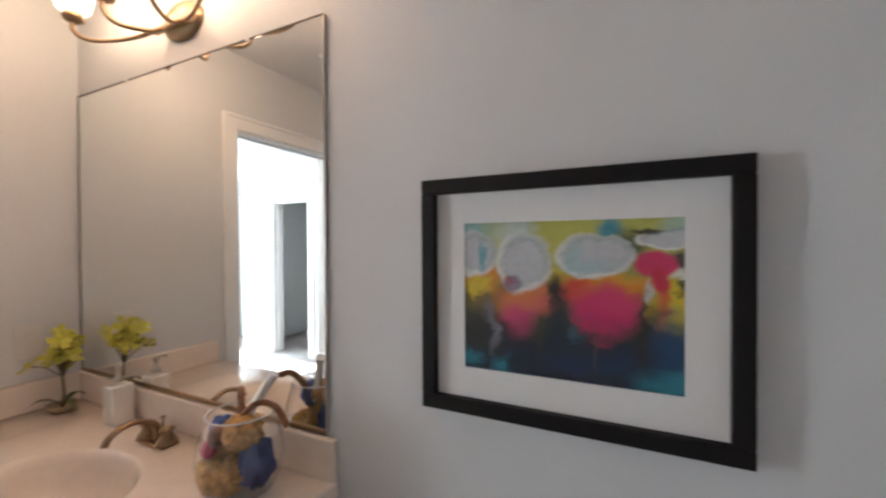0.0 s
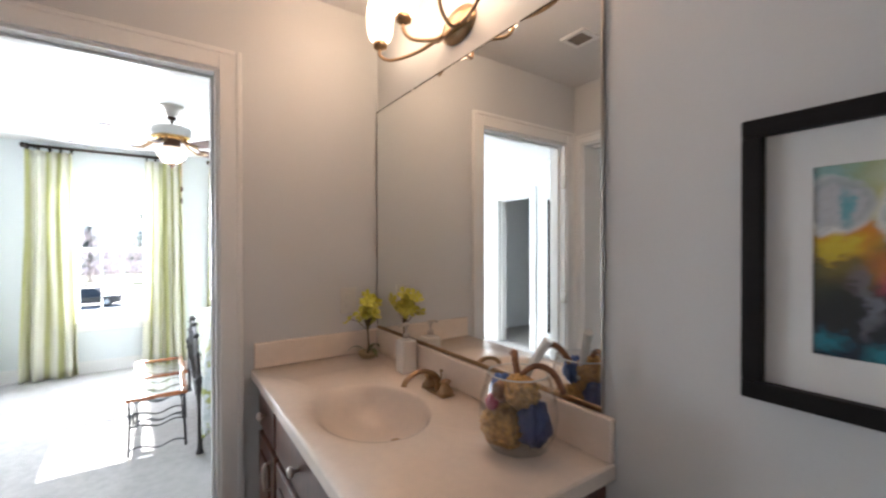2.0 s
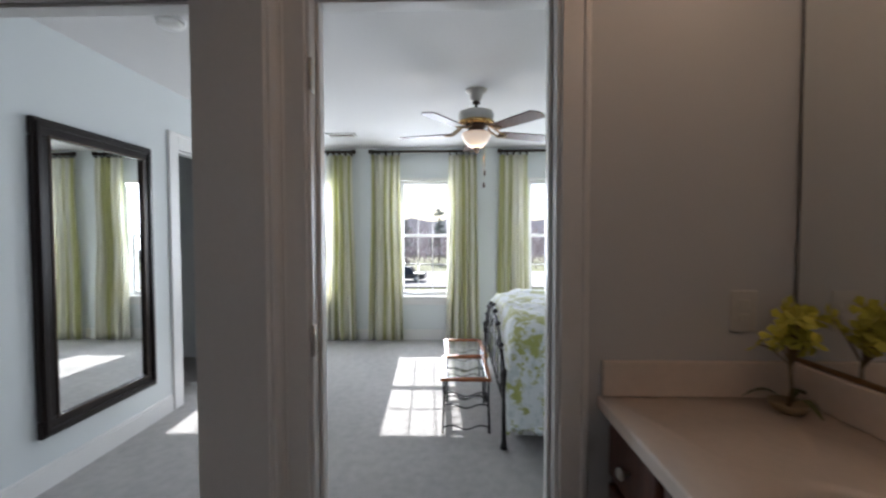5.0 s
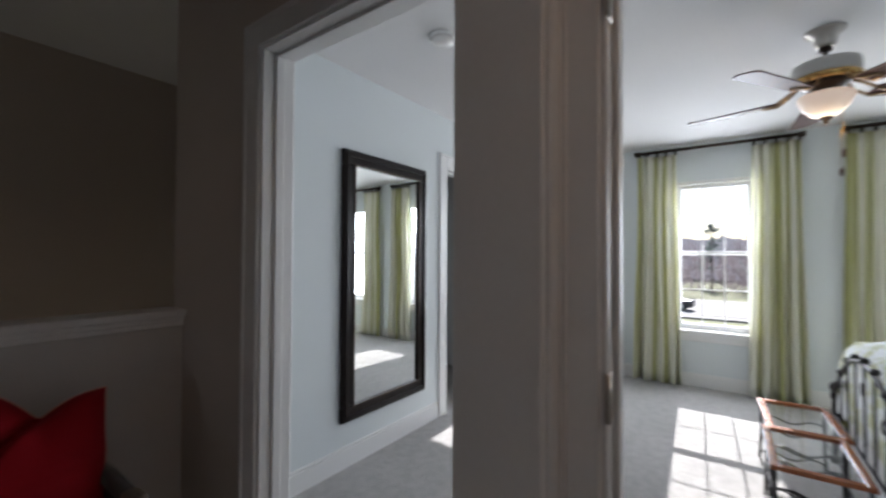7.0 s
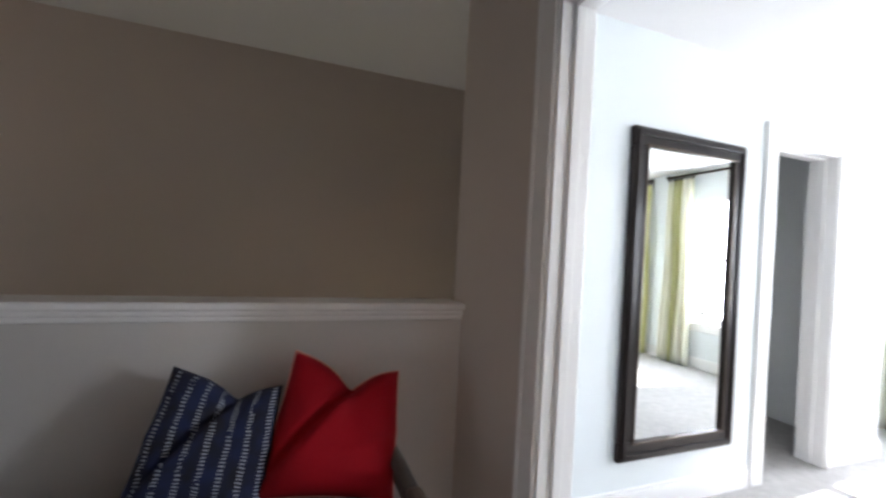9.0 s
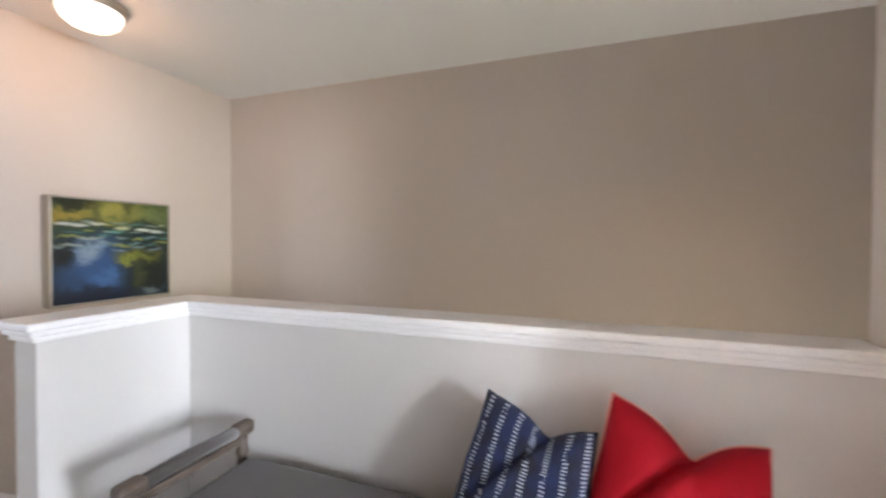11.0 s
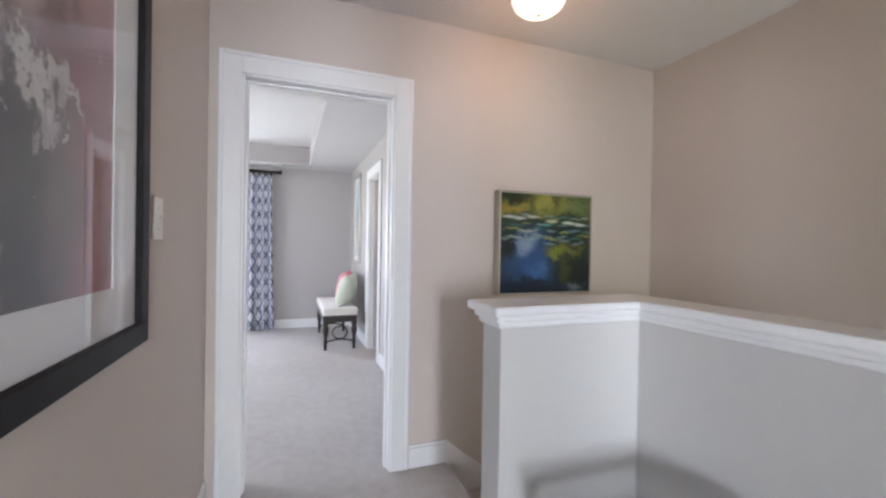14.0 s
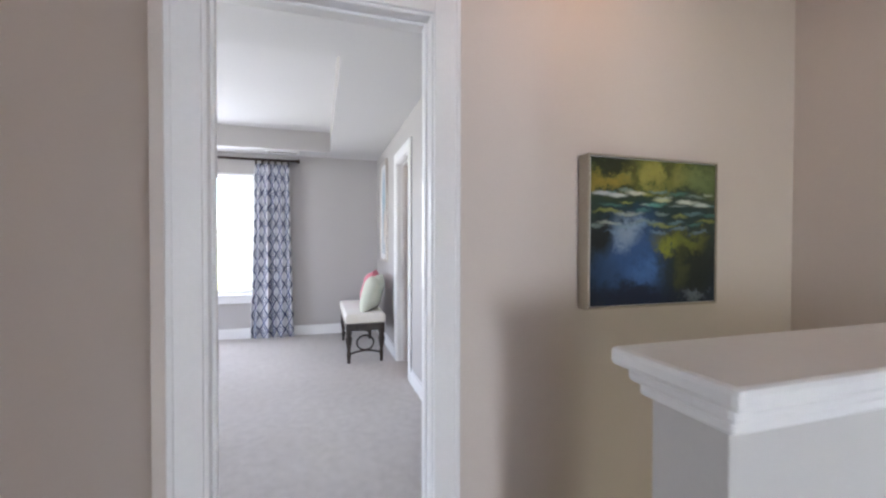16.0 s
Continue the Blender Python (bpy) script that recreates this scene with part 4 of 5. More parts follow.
raised("drawer", .03, .30, .66, .815, .165, .738)
raised("drawer", .33, .90, .66, .815, .615, .738)
raised("drawer", .93, 1.20, .66, .815, 1.065, .738)
raised("cabinet_door", .03, .30, .13, .635, .265, .56)
raised("cabinet_door", .33, .61, .13, .635, .575, .56)
raised("cabinet_door", .625, .90, .13, .635, .66, .56)
raised("cabinet_door", .93, 1.20, .13, .635, .965, .56)

# counter with an oval bowl sunk into it
top = thing("washbasin", "cream cultured-marble vanity top with a moulded oval basin", "countertop")
CX, CY, RX0, RY0, TZ = .64, -.325, .215, .162, .875
bm = bmesh.new()
N = 64
angs = [2 * math.pi * k / N for k in range(N)]


def rim_point(a, x0=.0015, x1=1.25, y0=-.56, y1=-.0015):
    c, s = math.cos(a), math.sin(a)
    k = min((x1 - CX) / c if c > 1e-6 else 9, (x0 - CX) / c if c < -1e-6 else 9, (y1 - CY) / s if s > 1e-6 else 9, (y0 - CY) / s if s < -1e-6 else 9)
    return (CX + k * c, CY + k * s)


for cx, cy in ((1.25, -.0015), (.0015, -.0015), (.0015, -.56), (1.25, -.56)):
    a = math.atan2(cy - CY, cx - CX) % (2 * math.pi)
    k = min(range(N), key=lambda q: abs(angs[q] - a))
    angs[k] = a
rings = [[(*rim_point(a), .838) for a in angs], [(*rim_point(a), TZ - .006) for a in angs], [(CX + (x - CX) * .992, CY + (y - CY) * .988, TZ) for a in angs for x, y in (rim_point(a),)]]
for sc, dz in ((1.12, 0), (1.06, -.002), (1.0, -.010), (.94, -.026), (.86, -.052), (.72, -.088), (.52, -.115), (.28, -.128), (.10, -.132)):
    rings.append([(CX + RX0 * sc * math.cos(a), CY + RY0 * sc * math.sin(a) + .095 * (1 - sc), TZ + dz) for a in angs])
vr = [[bm.verts.new(p) for p in r] for r in rings]
for i, (a, b) in enumerate(zip(vr, vr[1:])):
    for k in range(N):
        f = bm.faces.new((a[k], a[(k + 1) % N], b[(k + 1) % N], b[k]))
        f.smooth = i >= 2
bm.faces.new(vr[-1])
part("slab", bm, MARBLE, top)
part("backsplash", box(.02, 1.25, -.020, -.0015, TZ, .978, bevel=.005), MARBLE, top)
part("side_splash", box(.0015, .020, -.55, -.0015, TZ, .978, bevel=.005), MARBLE, top)
part("drain", lathe([(.022, 0), (.022, .004), (.016, .006), (.013, .003), (.001, .003)], 20, Matrix.Translation((CX, CY + .0855, TZ - .131))), ANTIQUE, top, "antique brass drain")

faucet = thing("faucet", "antique brass two-handle faucet on the vanity top", "faucet", pose(.645, -.085, TZ) @ Matrix.Diagonal((.9, 1.12, .77, 1)))
part("base_plate", box(-.074, .074, -.023, .023, 0, .011, bevel=.005, segs=3), ANTIQUE, faucet)
part("spout", tube(flowing([(0, 0, .01), (0, 0, .050), (0, -.012, .080), (0, -.045, .104), (0, -.082, .100), (0, -.108, .078), (0, -.116, .056)], 4), .0115, 12, taper=.0085), ANTIQUE, faucet)
part("lift_rod", tube([(0, .012, .01), (0, .014, .085)], .003, 6, ball((0, .014, .09), .007)), ANTIQUE, faucet)
for s in (-1, 1):
    h = part("handle", lathe([(.027, .010), (.026, .022), (.018, .036), (.013, .05), (.018, .058), (.019, .066), (.008, .074), (.001, .076)], 18, Matrix.Translation((s * .052, 0, 0))), ANTIQUE, faucet)
    part("lever", tube([(s * .052, 0, .064), (s * .074, -.004, .070), (s * .088, -.006, .076)], .005, 8, taper=.0065), ANTIQUE, h)

vm = thing("vanity_mirror", "large frameless wall mirror above the vanity", "mirror")
part("mirror_glass", box(.012, 1.218, -.008, -.002, .992, 2.006, bevel=.002, segs=1), MIRROR, vm)
part("top_edge", box(.012, 1.218, -.0095, -.001, 2.0055, 2.0085), BRONZE, vm, "dark mirror edge")
part("side_edge", box(.0102, .0115, -.0095, -.001, .994, 2.0055), BRONZE, vm, "dark mirror edge")
part("bottom_channel", box(.012, 1.219, -.012, -.001, .980, .994, bevel=.002, segs=1), ANTIQUE, vm, "brown metal channel")
part("edge_strip", box(1.2185, 1.221, -.009, -.001, .98, 2.006), NICKEL, vm)
for x, z in ((.35, 2.006), (.95, 2.006)):
    part("clip", box(x - .007, x + .007, -.012, -.001, z - .006, z + .004, bevel=.002), OUTLET, vm, "clear mirror clip")

light = thing("vanity_light", "bronze bath light with lit frosted glass shades", "wall lamp", pose(.66, 0, 2.15))
part("back_plate", lathe([(.001, 0), (.075, 0), (.075, .008), (.06, .02), (.03, .028), (.001, .03)], 28, Matrix.Translation((0, -.001, -.02)) @ Matrix.Rotation(radians(90), 4, "X") @ Matrix.Diagonal((1.25, .8, 1, 1))), ANTIQUE, light)
part("bar", tube([(-.09, -.035, -.045), (.09, -.035, -.045)], .011, 10), ANTIQUE, light)
for k, dx in enumerate((-.325, -.11, .11, .325)):
    y = -.145 if abs(dx) > .2 else -.16
    s = 1 if dx > 0 else -1
    part("arm", tube(flowing([(s * .05, -.035, -.045), (dx * .5, -.075, -.068), (dx * .85, y + .025, -.066), (dx, y, -.036), (dx, y, .0)]), .0065, 8), ANTIQUE, light)
    part("socket", lathe([(.012, -.012), (.026, -.006), (.028, .006), (.024, .022), (.02, .024)], 18, Matrix.Translation((dx, y, 0))), ANTIQUE, light)
    part("shade", lathe([(.026, .016), (.040, .028), (.048, .055), (.052, .095), (.051, .135), (.046, .165), (.043, .165), (.048, .135), (.049, .095), (.045, .055), (.037, .032), (.001, .026)], 24, Matrix.Translation((dx, y, 0))), SHADE_GLOW, light, "lit frosted glass shade")
for x, power in ((.36, .115), (.66, .265), (.99, .30)):
    lamp("vanity_bulb", "POINT", (x, -.24, 2.26), power, (1.0, 0.57, 0.34), .07)

soap = thing("soap_dispenser", "white ceramic soap dispenser with chrome pump", "soap dispenser", pose(.392, -.064, TZ))
part("bottle", box(-.032, .032, -.032, .032, 0, .128, bevel=.008, segs=3), CERAMIC, soap)
part("pump", tube([(0, -.035, .182), (0, -.018, .188), (0, 0, .188)], .005, 8, lathe([(.014, .135), (.014, .150), (.006, .154), (.006, .175), (.011, .178), (.011, .192), (.001, .194)], 16)), NICKEL, soap, "chrome pump")

orchid = thing("orchid", "small yellow-green orchid in a shallow pot", "plant", pose(.105, -.10, TZ))
part("pot", lathe([(.030, 0), (.040, .012), (.046, .026), (.043, .026), (.036, .014), (.001, .012)], 20), POT, orchid)
part("stem", tube([(0, 0, .014), (.004, .004, .06), (0, 0, .12), (.012, -.01, .18), (.02, -.012, .235)], .0045, 7, taper=.0025), STEM, orchid)
rnd = random.Random(4)
for k in range(3):
    a = k * 2.1
    d = Vector((math.cos(a), math.sin(a), 0))
    bm = bmesh.new()
    pts = [Vector((0, 0, .02)) + d * (.10 * q / 6) + Vector((0, 0, .03 * math.sin(math.pi * q / 6))) for q in range(7)]
    perp = Vector((-d.y, d.x, 0))
    rows = [(bm.verts.new(p + perp * .012 * math.sin(math.pi * (q + .4) / 6.8)), bm.verts.new(p - perp * .012 * math.sin(math.pi * (q + .4) / 6.8))) for q, p in enumerate(pts)]
    for r0, r1 in zip(rows, rows[1:]):
        bm.faces.new((r0[0], r0[1], r1[1], r1[0]))
    part("leaf", bm, LEAF, orchid)
for k in range(20):
    bm = bmesh.new()
    centre = Vector((rnd.gauss(.012, .034), rnd.gauss(-.006, .030), rnd.uniform(.175, .275)))
    turn = Euler((rnd.uniform(.4, 1.4), rnd.uniform(-.6, .6), rnd.uniform(0, 6.3))).to_matrix()
    for q in range(5):
        a = q * 2 * math.pi / 5
        tip, l, r = (Vector((math.cos(a + da), math.sin(a + da), dz)) * ln for da, dz, ln in ((0, .25, .038), (.5, .12, .030), (-.5, .12, .030)))
        vs = [bm.verts.new(centre + turn @ v) for v in (Vector((0, 0, 0)), r, tip, l)]
        bm.faces.new(vs)
    ball(centre + turn @ Vector((0, 0, .004)), .005, bm=bm, u=6, v=4)
    part("flower", bm, PETAL, orchid)
    part("twig", tube([(.004, 0, .12), centre * .6 + Vector((0, 0, .06)), centre], .0018, 5), STEM, orchid)

jar = thing("glass_jar", "round clear glass jar filled with bath things", "jar", pose(1.075, -.135, TZ))
prof = [(.050, .0), (.072, .012), (.090, .045), (.096, .085), (.092, .125), (.080, .165), (.074, .185)]
inner = [(r - .0035, z + (.006 if k == 0 else 0)) for k, (r, z) in enumerate(prof)]
part("bowl", lathe(prof + inner[::-1] + [(.001, .006)], 36), JAR_GLASS, jar)
part("rim", tube([(.0722 * math.cos(q), .0722 * math.sin(q), .186) for q in [2 * math.pi * k / 32 for k in range(33)]], .0018, 6), RIM_HIGHLIGHT, jar)


def rough_ball(place, r, squash, amount, seed, pits=0.0):
    """An uneven soft lump; pits: the depth of a sponge's small knobs."""
    bm = bmesh.new()
    bmesh.ops.create_icosphere(bm, subdivisions=4 if pits else 3, radius=r)
    for v in bm.verts:
        k = noise.noise(v.co * (2.2 / r) + Vector((seed, 0, 0))) + .5 * noise.noise(v.co * (6 / r) + Vector((seed, 0, 0)))
        knob = abs(noise.noise(v.co * (8 / r) + Vector((0, seed, 0)))) + .6 * abs(noise.noise(v.co * (15 / r) + Vector((0, seed, 4))))
        v.co *= 1 + amount * k + pits * (knob - .2)
        v.co.z *= squash
        v.co += Vector(place)
    return smooth(bm)


def crumpled(place, r, tall, seed):
    """A crumpled cloth: deep soft folds running up it."""
    bm = bmesh.new()
    bmesh.ops.create_icosphere(bm, subdivisions=4, radius=r)
    for v in bm.verts:
        a = math.atan2(v.co.y, v.co.x)
        fold = math.sin(5 * a + 3 * noise.noise(v.co * (1.6 / r) + Vector((seed, 0, 0))))
        v.co *= 1 + .16 * fold + .22 * noise.noise(v.co * (2.4 / r) + Vector((seed, 2, 0)))
        v.co.z *= tall
        v.co += Vector(place)
    return smooth(bm)


tagged(part("sea_sponge", rough_ball((1.056, -.166, TZ + .060), .052, .92, .10, 1, .34), SPONGE), "knobbly tan sea sponge inside the glass jar", "sponge")
tagged(part("sea_sponge", rough_ball((1.098, -.150, TZ + .150), .042, .85, .16, 5, .30), SPONGE), "tan sea sponge on top inside the jar", "sponge")
tagged(part("wash_cloth", crumpled((1.122, -.132, TZ + .078), .036, 1.5, 8), BLUE_SOAP), "crumpled dark blue washcloth inside the jar", "washcloth")
tagged(part("wash_cloth", crumpled((1.028, -.150, TZ + .135), .025, 1.5, 12), PALE_CLOTH), "crumpled blue washcloth at the jar's rim", "washcloth")
tagged(part("bath_puff", rough_ball((1.06, -.095, TZ + .07), .036, 1.0, .15, 15, .3), SPONGE), "tan bath puff inside the jar", "sponge")
tagged(part("soap_ball", rough_ball((1.047, -.195, TZ + .118), .017, 1.2, .06, 21), RED_SOAP), "small red soap between the sponges in the jar", "soap")
brush = thing("bath_brush", "wooden bath brush with a bent handle in the jar", "brush")
part("handle", tube(flowing([(1.075, -.16, TZ + .14), (1.095, -.145, TZ + .185), (1.125, -.125, TZ + .212), (1.158, -.105, TZ + .200), (1.178, -.092, TZ + .155)]), .0065, 8, taper=.008), BRUSH_WOOD, brush)
part("head", rough_ball((1.066, -.185, TZ + .148), .021, 1.1, .10, 3, .12), BRUSH_WOOD, brush)
scrub = thing("back_scrubber", "white plastic scrubber leaning out of the jar", "brush")
part("handle", tube(flowing([(1.060, -.135, TZ + .12), (1.090, -.115, TZ + .19), (1.116, -.095, TZ + .245), (1.128, -.085, TZ + .268)]), .009, 8, taper=.012), CERAMIC, scrub)
part("grip", tube(flowing([(1.050, -.11, TZ + .165), (1.030, -.10, TZ + .195), (1.012, -.085, TZ + .212), (.990, -.07, TZ + .205)]), .009, 8), BRUSH_WOOD, scrub)


def framed(name, label, m, w, h, fw, fd, frame_mat, matw, art_mat, glass=True, inner=None):
    """A framed picture facing its own -y; its back lies on y = 0."""
    g = thing(name, label, "picture", m)
    for a, b, c, d in ((-w / 2, w / 2, h / 2 - fw, h / 2), (-w / 2, w / 2, -h / 2, -h / 2 + fw), (-w / 2, -w / 2 + fw, -h / 2 + fw, h / 2 - fw), (w / 2 - fw, w / 2, -h / 2 + fw, h / 2 - fw)):
        part("frame_rail", box(a, b, -fd, 0, c, d, bevel=.003), frame_mat, g)
    part("backing", box(-w / 2 + fw * .5, w / 2 - fw * .5, -.008, -.002, -h / 2 + fw * .5, h / 2 - fw * .5), MAT_BOARD, g)
    iw, ih = w - 2 * fw - 2 * matw, h - 2 * fw - 2 * (inner or matw)
    for a, b, c, d in ((-w / 2 + fw, w / 2 - fw, ih / 2, h / 2 - fw), (-w / 2 + fw, w / 2 - fw, -h / 2 + fw, -ih / 2), (-w / 2 + fw, -iw / 2, -ih / 2, ih / 2), (iw / 2, w / 2 - fw, -ih / 2, ih / 2)):
        part("mat", box(a, b, -.013, -.009, c, d), MAT_BOARD, g, "white mat")
    pr = part("print", canvas(iw + .004, ih + .004), art_mat, g)
    pr.location = (0, -.010, 0)
    if glass:
        gl = part("glass", box(-w / 2 + fw * .8, w / 2 - fw * .8, -fd * .62 - .002, -fd * .62, -h / 2 + fw * .8, h / 2 - fw * .8), PICTURE_GLASS, g)
        gl.visible_shadow = False
    return g


framed("framed_print", "colourful abstract flower print in a black frame", pose(1.782, -.002, 1.345), .562, .468, .030, .03, BLACK_FRAME, .060, FLOWER_PRINT)


def plate(name, label, m, rocker=True, w=.075, h=.118):
    g = thing(name, label, "switch" if rocker else "outlet", m)
    part("cover", box(-w / 2, w / 2, -.006, 0, -h / 2, h / 2, bevel=.003), PLATE if rocker else OUTLET, g)
    if rocker:
        part("rocker", box(-.016, .016, -.010, -.005, -.033, .033, bevel=.003), PLATE, g)
    else:
        for z in (-.02, .02):
            part("socket", box(-.015, .015, -.009, -.005, z - .013, z + .013, bevel=.003), OUTLET, g)
    return g


def toggle_switch(name, label, m, w=.084, h=.122):
    """A cover plate with a slot, a small lever and two screws."""
    g = thing(name, label, "light switch", m)
    part("cover_plate", box(-w / 2, w / 2, -.007, -.001, -h / 2, h / 2, bevel=.003, segs=2), PLATE, g)
    part("slot", box(-.006, .006, -.0085, -.006, -.013, .013, bevel=.001), PLATE, g)
    part("toggle", tube([(0, -.006, 0), (0, -.020, .009)], .0045, 8, taper=.0035), PLATE, g)
    for z in (-.030, .030):
        part("screw", lathe([(.001, .0), (.0035, .0), (.003, .0012), (.001, .0015)], 10, Matrix.Translation((0, -.007, z)) @ Matrix.Rotation(radians(90), 4, "X")), NICKEL, g)
    return g


plate("wall_outlet", "white outlet plate on the wall above the vanity", pose(.0, -.15, 1.12, 0, 0, 90), rocker=False)


def ceiling_vent(name, label, m, w, h, n):
    g = thing(name, label, "vent", m)
    part("frame", block(block(block(box(-w / 2, w / 2, -h / 2, -h / 2 + .02, -.012, 0), -w / 2, w / 2, h / 2 - .02, h / 2, -.012, 0), -w / 2, -w / 2 + .02, -h / 2 + .02, h / 2 - .02, -.012, 0), w / 2 - .02, w / 2, -h / 2 + .02, h / 2 - .02, -.012, 0), TRIM, g)
    part("backing", box(-w / 2 + .02, w / 2 - .02, -h / 2 + .02, h / 2 - .02, -.004, -.001), VENT_GREY, g)
    for k in range(n):
        y = -h / 2 + .02 + (h - .04) * (k + .5) / n
        part("slat", box(-w / 2 + .02, w / 2 - .02, y - .004, y + .004, -.010, -.005), VENT_GREY, g)
    return g


ceiling_vent("ceiling_vent", "grey exhaust vent in the bathroom ceiling", pose(.45, -.95, H_BED), .14, .14, 7)
ceiling_vent("ceiling_vent", "white supply vent in the bedroom ceiling", pose(-3.3, -2.2, H_BED), .15, .32, 8)

# ---------------------------------------------------------------- blue bedroom
fan = thing("ceiling_fan", "ceiling fan with walnut blades and lit glass bowl", "ceiling fan", pose(-1.98, -.797, H_BED))
part("canopy", lathe([(.001, 0), (.082, 0), (.078, -.012), (.050, -.030), (.045, -.070), (.032, -.085), (.001, -.088)], 28), NICKEL, fan)
part("down_rod", tube([(0, 0, -.08), (0, 0, -.165)], .011, 10), BRONZE, fan)
part("collar", lathe([(.001, -.08), (.030, -.082), (.030, -.105), (.012, -.110)], 20), BRONZE, fan)
part("motor", lathe([(.001, -.155), (.05, -.157), (.105, -.160), (.130, -.170), (.136, -.190), (.134, -.228), (.128, -.240), (.001, -.246)], 36), ENAMEL, fan)
part("brass_band", lathe([(.126, -.236), (.138, -.244), (.138, -.252), (.120, -.264), (.110, -.268)], 36), BRASS, fan, "polished brass band")
part("switch_housing", lathe([(.112, -.264), (.088, -.284), (.062, -.294), (.058, -.318), (.070, -.324), (.001, -.326)], 36), BRONZE, fan)
part("light_bowl", lathe([(.06, -.318), (.100, -.324), (.112, -.332), (.110, -.350), (.092, -.388), (.064, -.420), (.038, -.438), (.012, -.446), (.001, -.447)], 32), FAN_GLOW, fan, "lit frosted glass bowl")
part("finial", lathe([(.030, -.440), (.026, -.452), (.012, -.456), (.014, -.466), (.006, -.474), (.001, -.478)], 14), BRONZE, fan)
for k in range(5):
    a = radians(38 + 72 * k)
    rot = Matrix.Rotation(a, 4, "Z") @ Matrix.Translation((0, 0, -.322)) @ Matrix.Rotation(radians(-9), 4, "X")
    bm = bmesh.new()
    outline = [(.19, -.048), (.205, -.054), (.40, -.061), (.585, -.067), (.600, -.064), (.628, -.026), (.632, .010), (.622, .056), (.610, .067), (.40, .061), (.205, .054), (.19, .048)]
    lo = [bm.verts.new(rot @ Vector((x, y, -.004))) for x, y in outline]
    hi = [bm.verts.new(rot @ Vector((x, y, .004))) for x, y in outline]
    bm.faces.new(lo[::-1]), bm.faces.new(hi)
    for q in range(len(outline)):
        bm.faces.new((lo[q], lo[(q + 1) % len(outline)], hi[(q + 1) % len(outline)], hi[q]))
    b = part("blade", bm, WALNUT, fan)
    bm = bmesh.new()
    for s in (-1, 1):
        tube([rot @ Vector(v) for v in ((.10, s * .014, .066), (.14, s * .034, .030), (.20, s * .034, -.007), (.255, s * .010, -.007))], .008, 6, bm)
    part("blade_iron", bm, ANTIQUE, b)
for dx, ln in ((.022, .30), (-.030, .385)):
    c = part("pull_chain", tube([(dx, .06, -.31), (dx, .062, -.31 - ln)], .001, 5), BRASS, fan)
    part("pull_knob", lathe([(.001, 0), (.007, -.008), (.009, -.028), (.007, -.042), (.001, -.048)], 10, Matrix.Translation((dx, .062, -.31 - ln))), WALNUT, c)
lamp("fan_bulb", "POINT", (-1.98, -.797, 1.93), 0.6, (1.0, 0.72, 0.42), .06)

det = thing("smoke_detector", "white round smoke detector on the ceiling", "smoke detector", pose(-.915, -2.43, H_BED))
part("base", lathe([(.001, 0), (.070, 0), (.070, -.010), (.001, -.011)], 28), TRIM, det)
part("cover", lathe([(.062, -.010), (.062, -.028), (.050, -.040), (.001, -.042)], 28), CERAMIC, det)

lm = thing("wall_mirror", "tall mirror in a wide dark bronzed frame", "mirror", pose(-1.240, -3.13, 1.115, 0, 0, 180))
W2, H2, FW = .815, 1.67, .095
for nm, x0, x1, z0, z1 in (("frame_rail", -W2 / 2, W2 / 2, H2 / 2 - FW, H2 / 2), ("frame_rail", -W2 / 2, W2 / 2, -H2 / 2, -H2 / 2 + FW), ("frame_stile", -W2 / 2, -W2 / 2 + FW, -H2 / 2 + FW, H2 / 2 - FW), ("frame_stile", W2 / 2 - FW, W2 / 2, -H2 / 2 + FW, H2 / 2 - FW)):
    r = part(nm, box(x0, x1, -.035, -.001, z0, z1, bevel=.010, segs=3), DARK_FRAME, lm)
for x0, x1, z0, z1 in ((-W2 / 2 + .02, W2 / 2 - .02, H2 / 2 - .045, H2 / 2 - .015), (-W2 / 2 + .02, W2 / 2 - .02, -H2 / 2 + .015, -H2 / 2 + .045), (-W2 / 2 + .015, -W2 / 2 + .045, -H2 / 2 + .02, H2 / 2 - .02), (W2 / 2 - .045, W2 / 2 - .015, -H2 / 2 + .02, H2 / 2 - .02)):
    part("moulding", box(x0, x1, -.046, -.03, z0, z1, bevel=.006, segs=3), DARK_FRAME, lm)
for x0, x1, z0, z1 in ((-W2 / 2 + FW - .012, W2 / 2 - FW + .012, H2 / 2 - FW, H2 / 2 - FW + .012), (-W2 / 2 + FW - .012, W2 / 2 - FW + .012, -H2 / 2 + FW - .012, -H2 / 2 + FW), (-W2 / 2 + FW - .012, -W2 / 2 + FW, -H2 / 2 + FW, H2 / 2 - FW), (W2 / 2 - FW, W2 / 2 - FW + .012, -H2 / 2 + FW, H2 / 2 - FW)):
    part("inner_bead", box(x0, x1, -.041, -.03, z0, z1, bevel=.003), BRONZE, lm)
part("mirror_glass", box(-W2 / 2 + FW * .9, W2 / 2 - FW * .9, -.022, -.018, -H2 / 2 + FW * .9, H2 / 2 - FW * .9), MIRROR, lm)

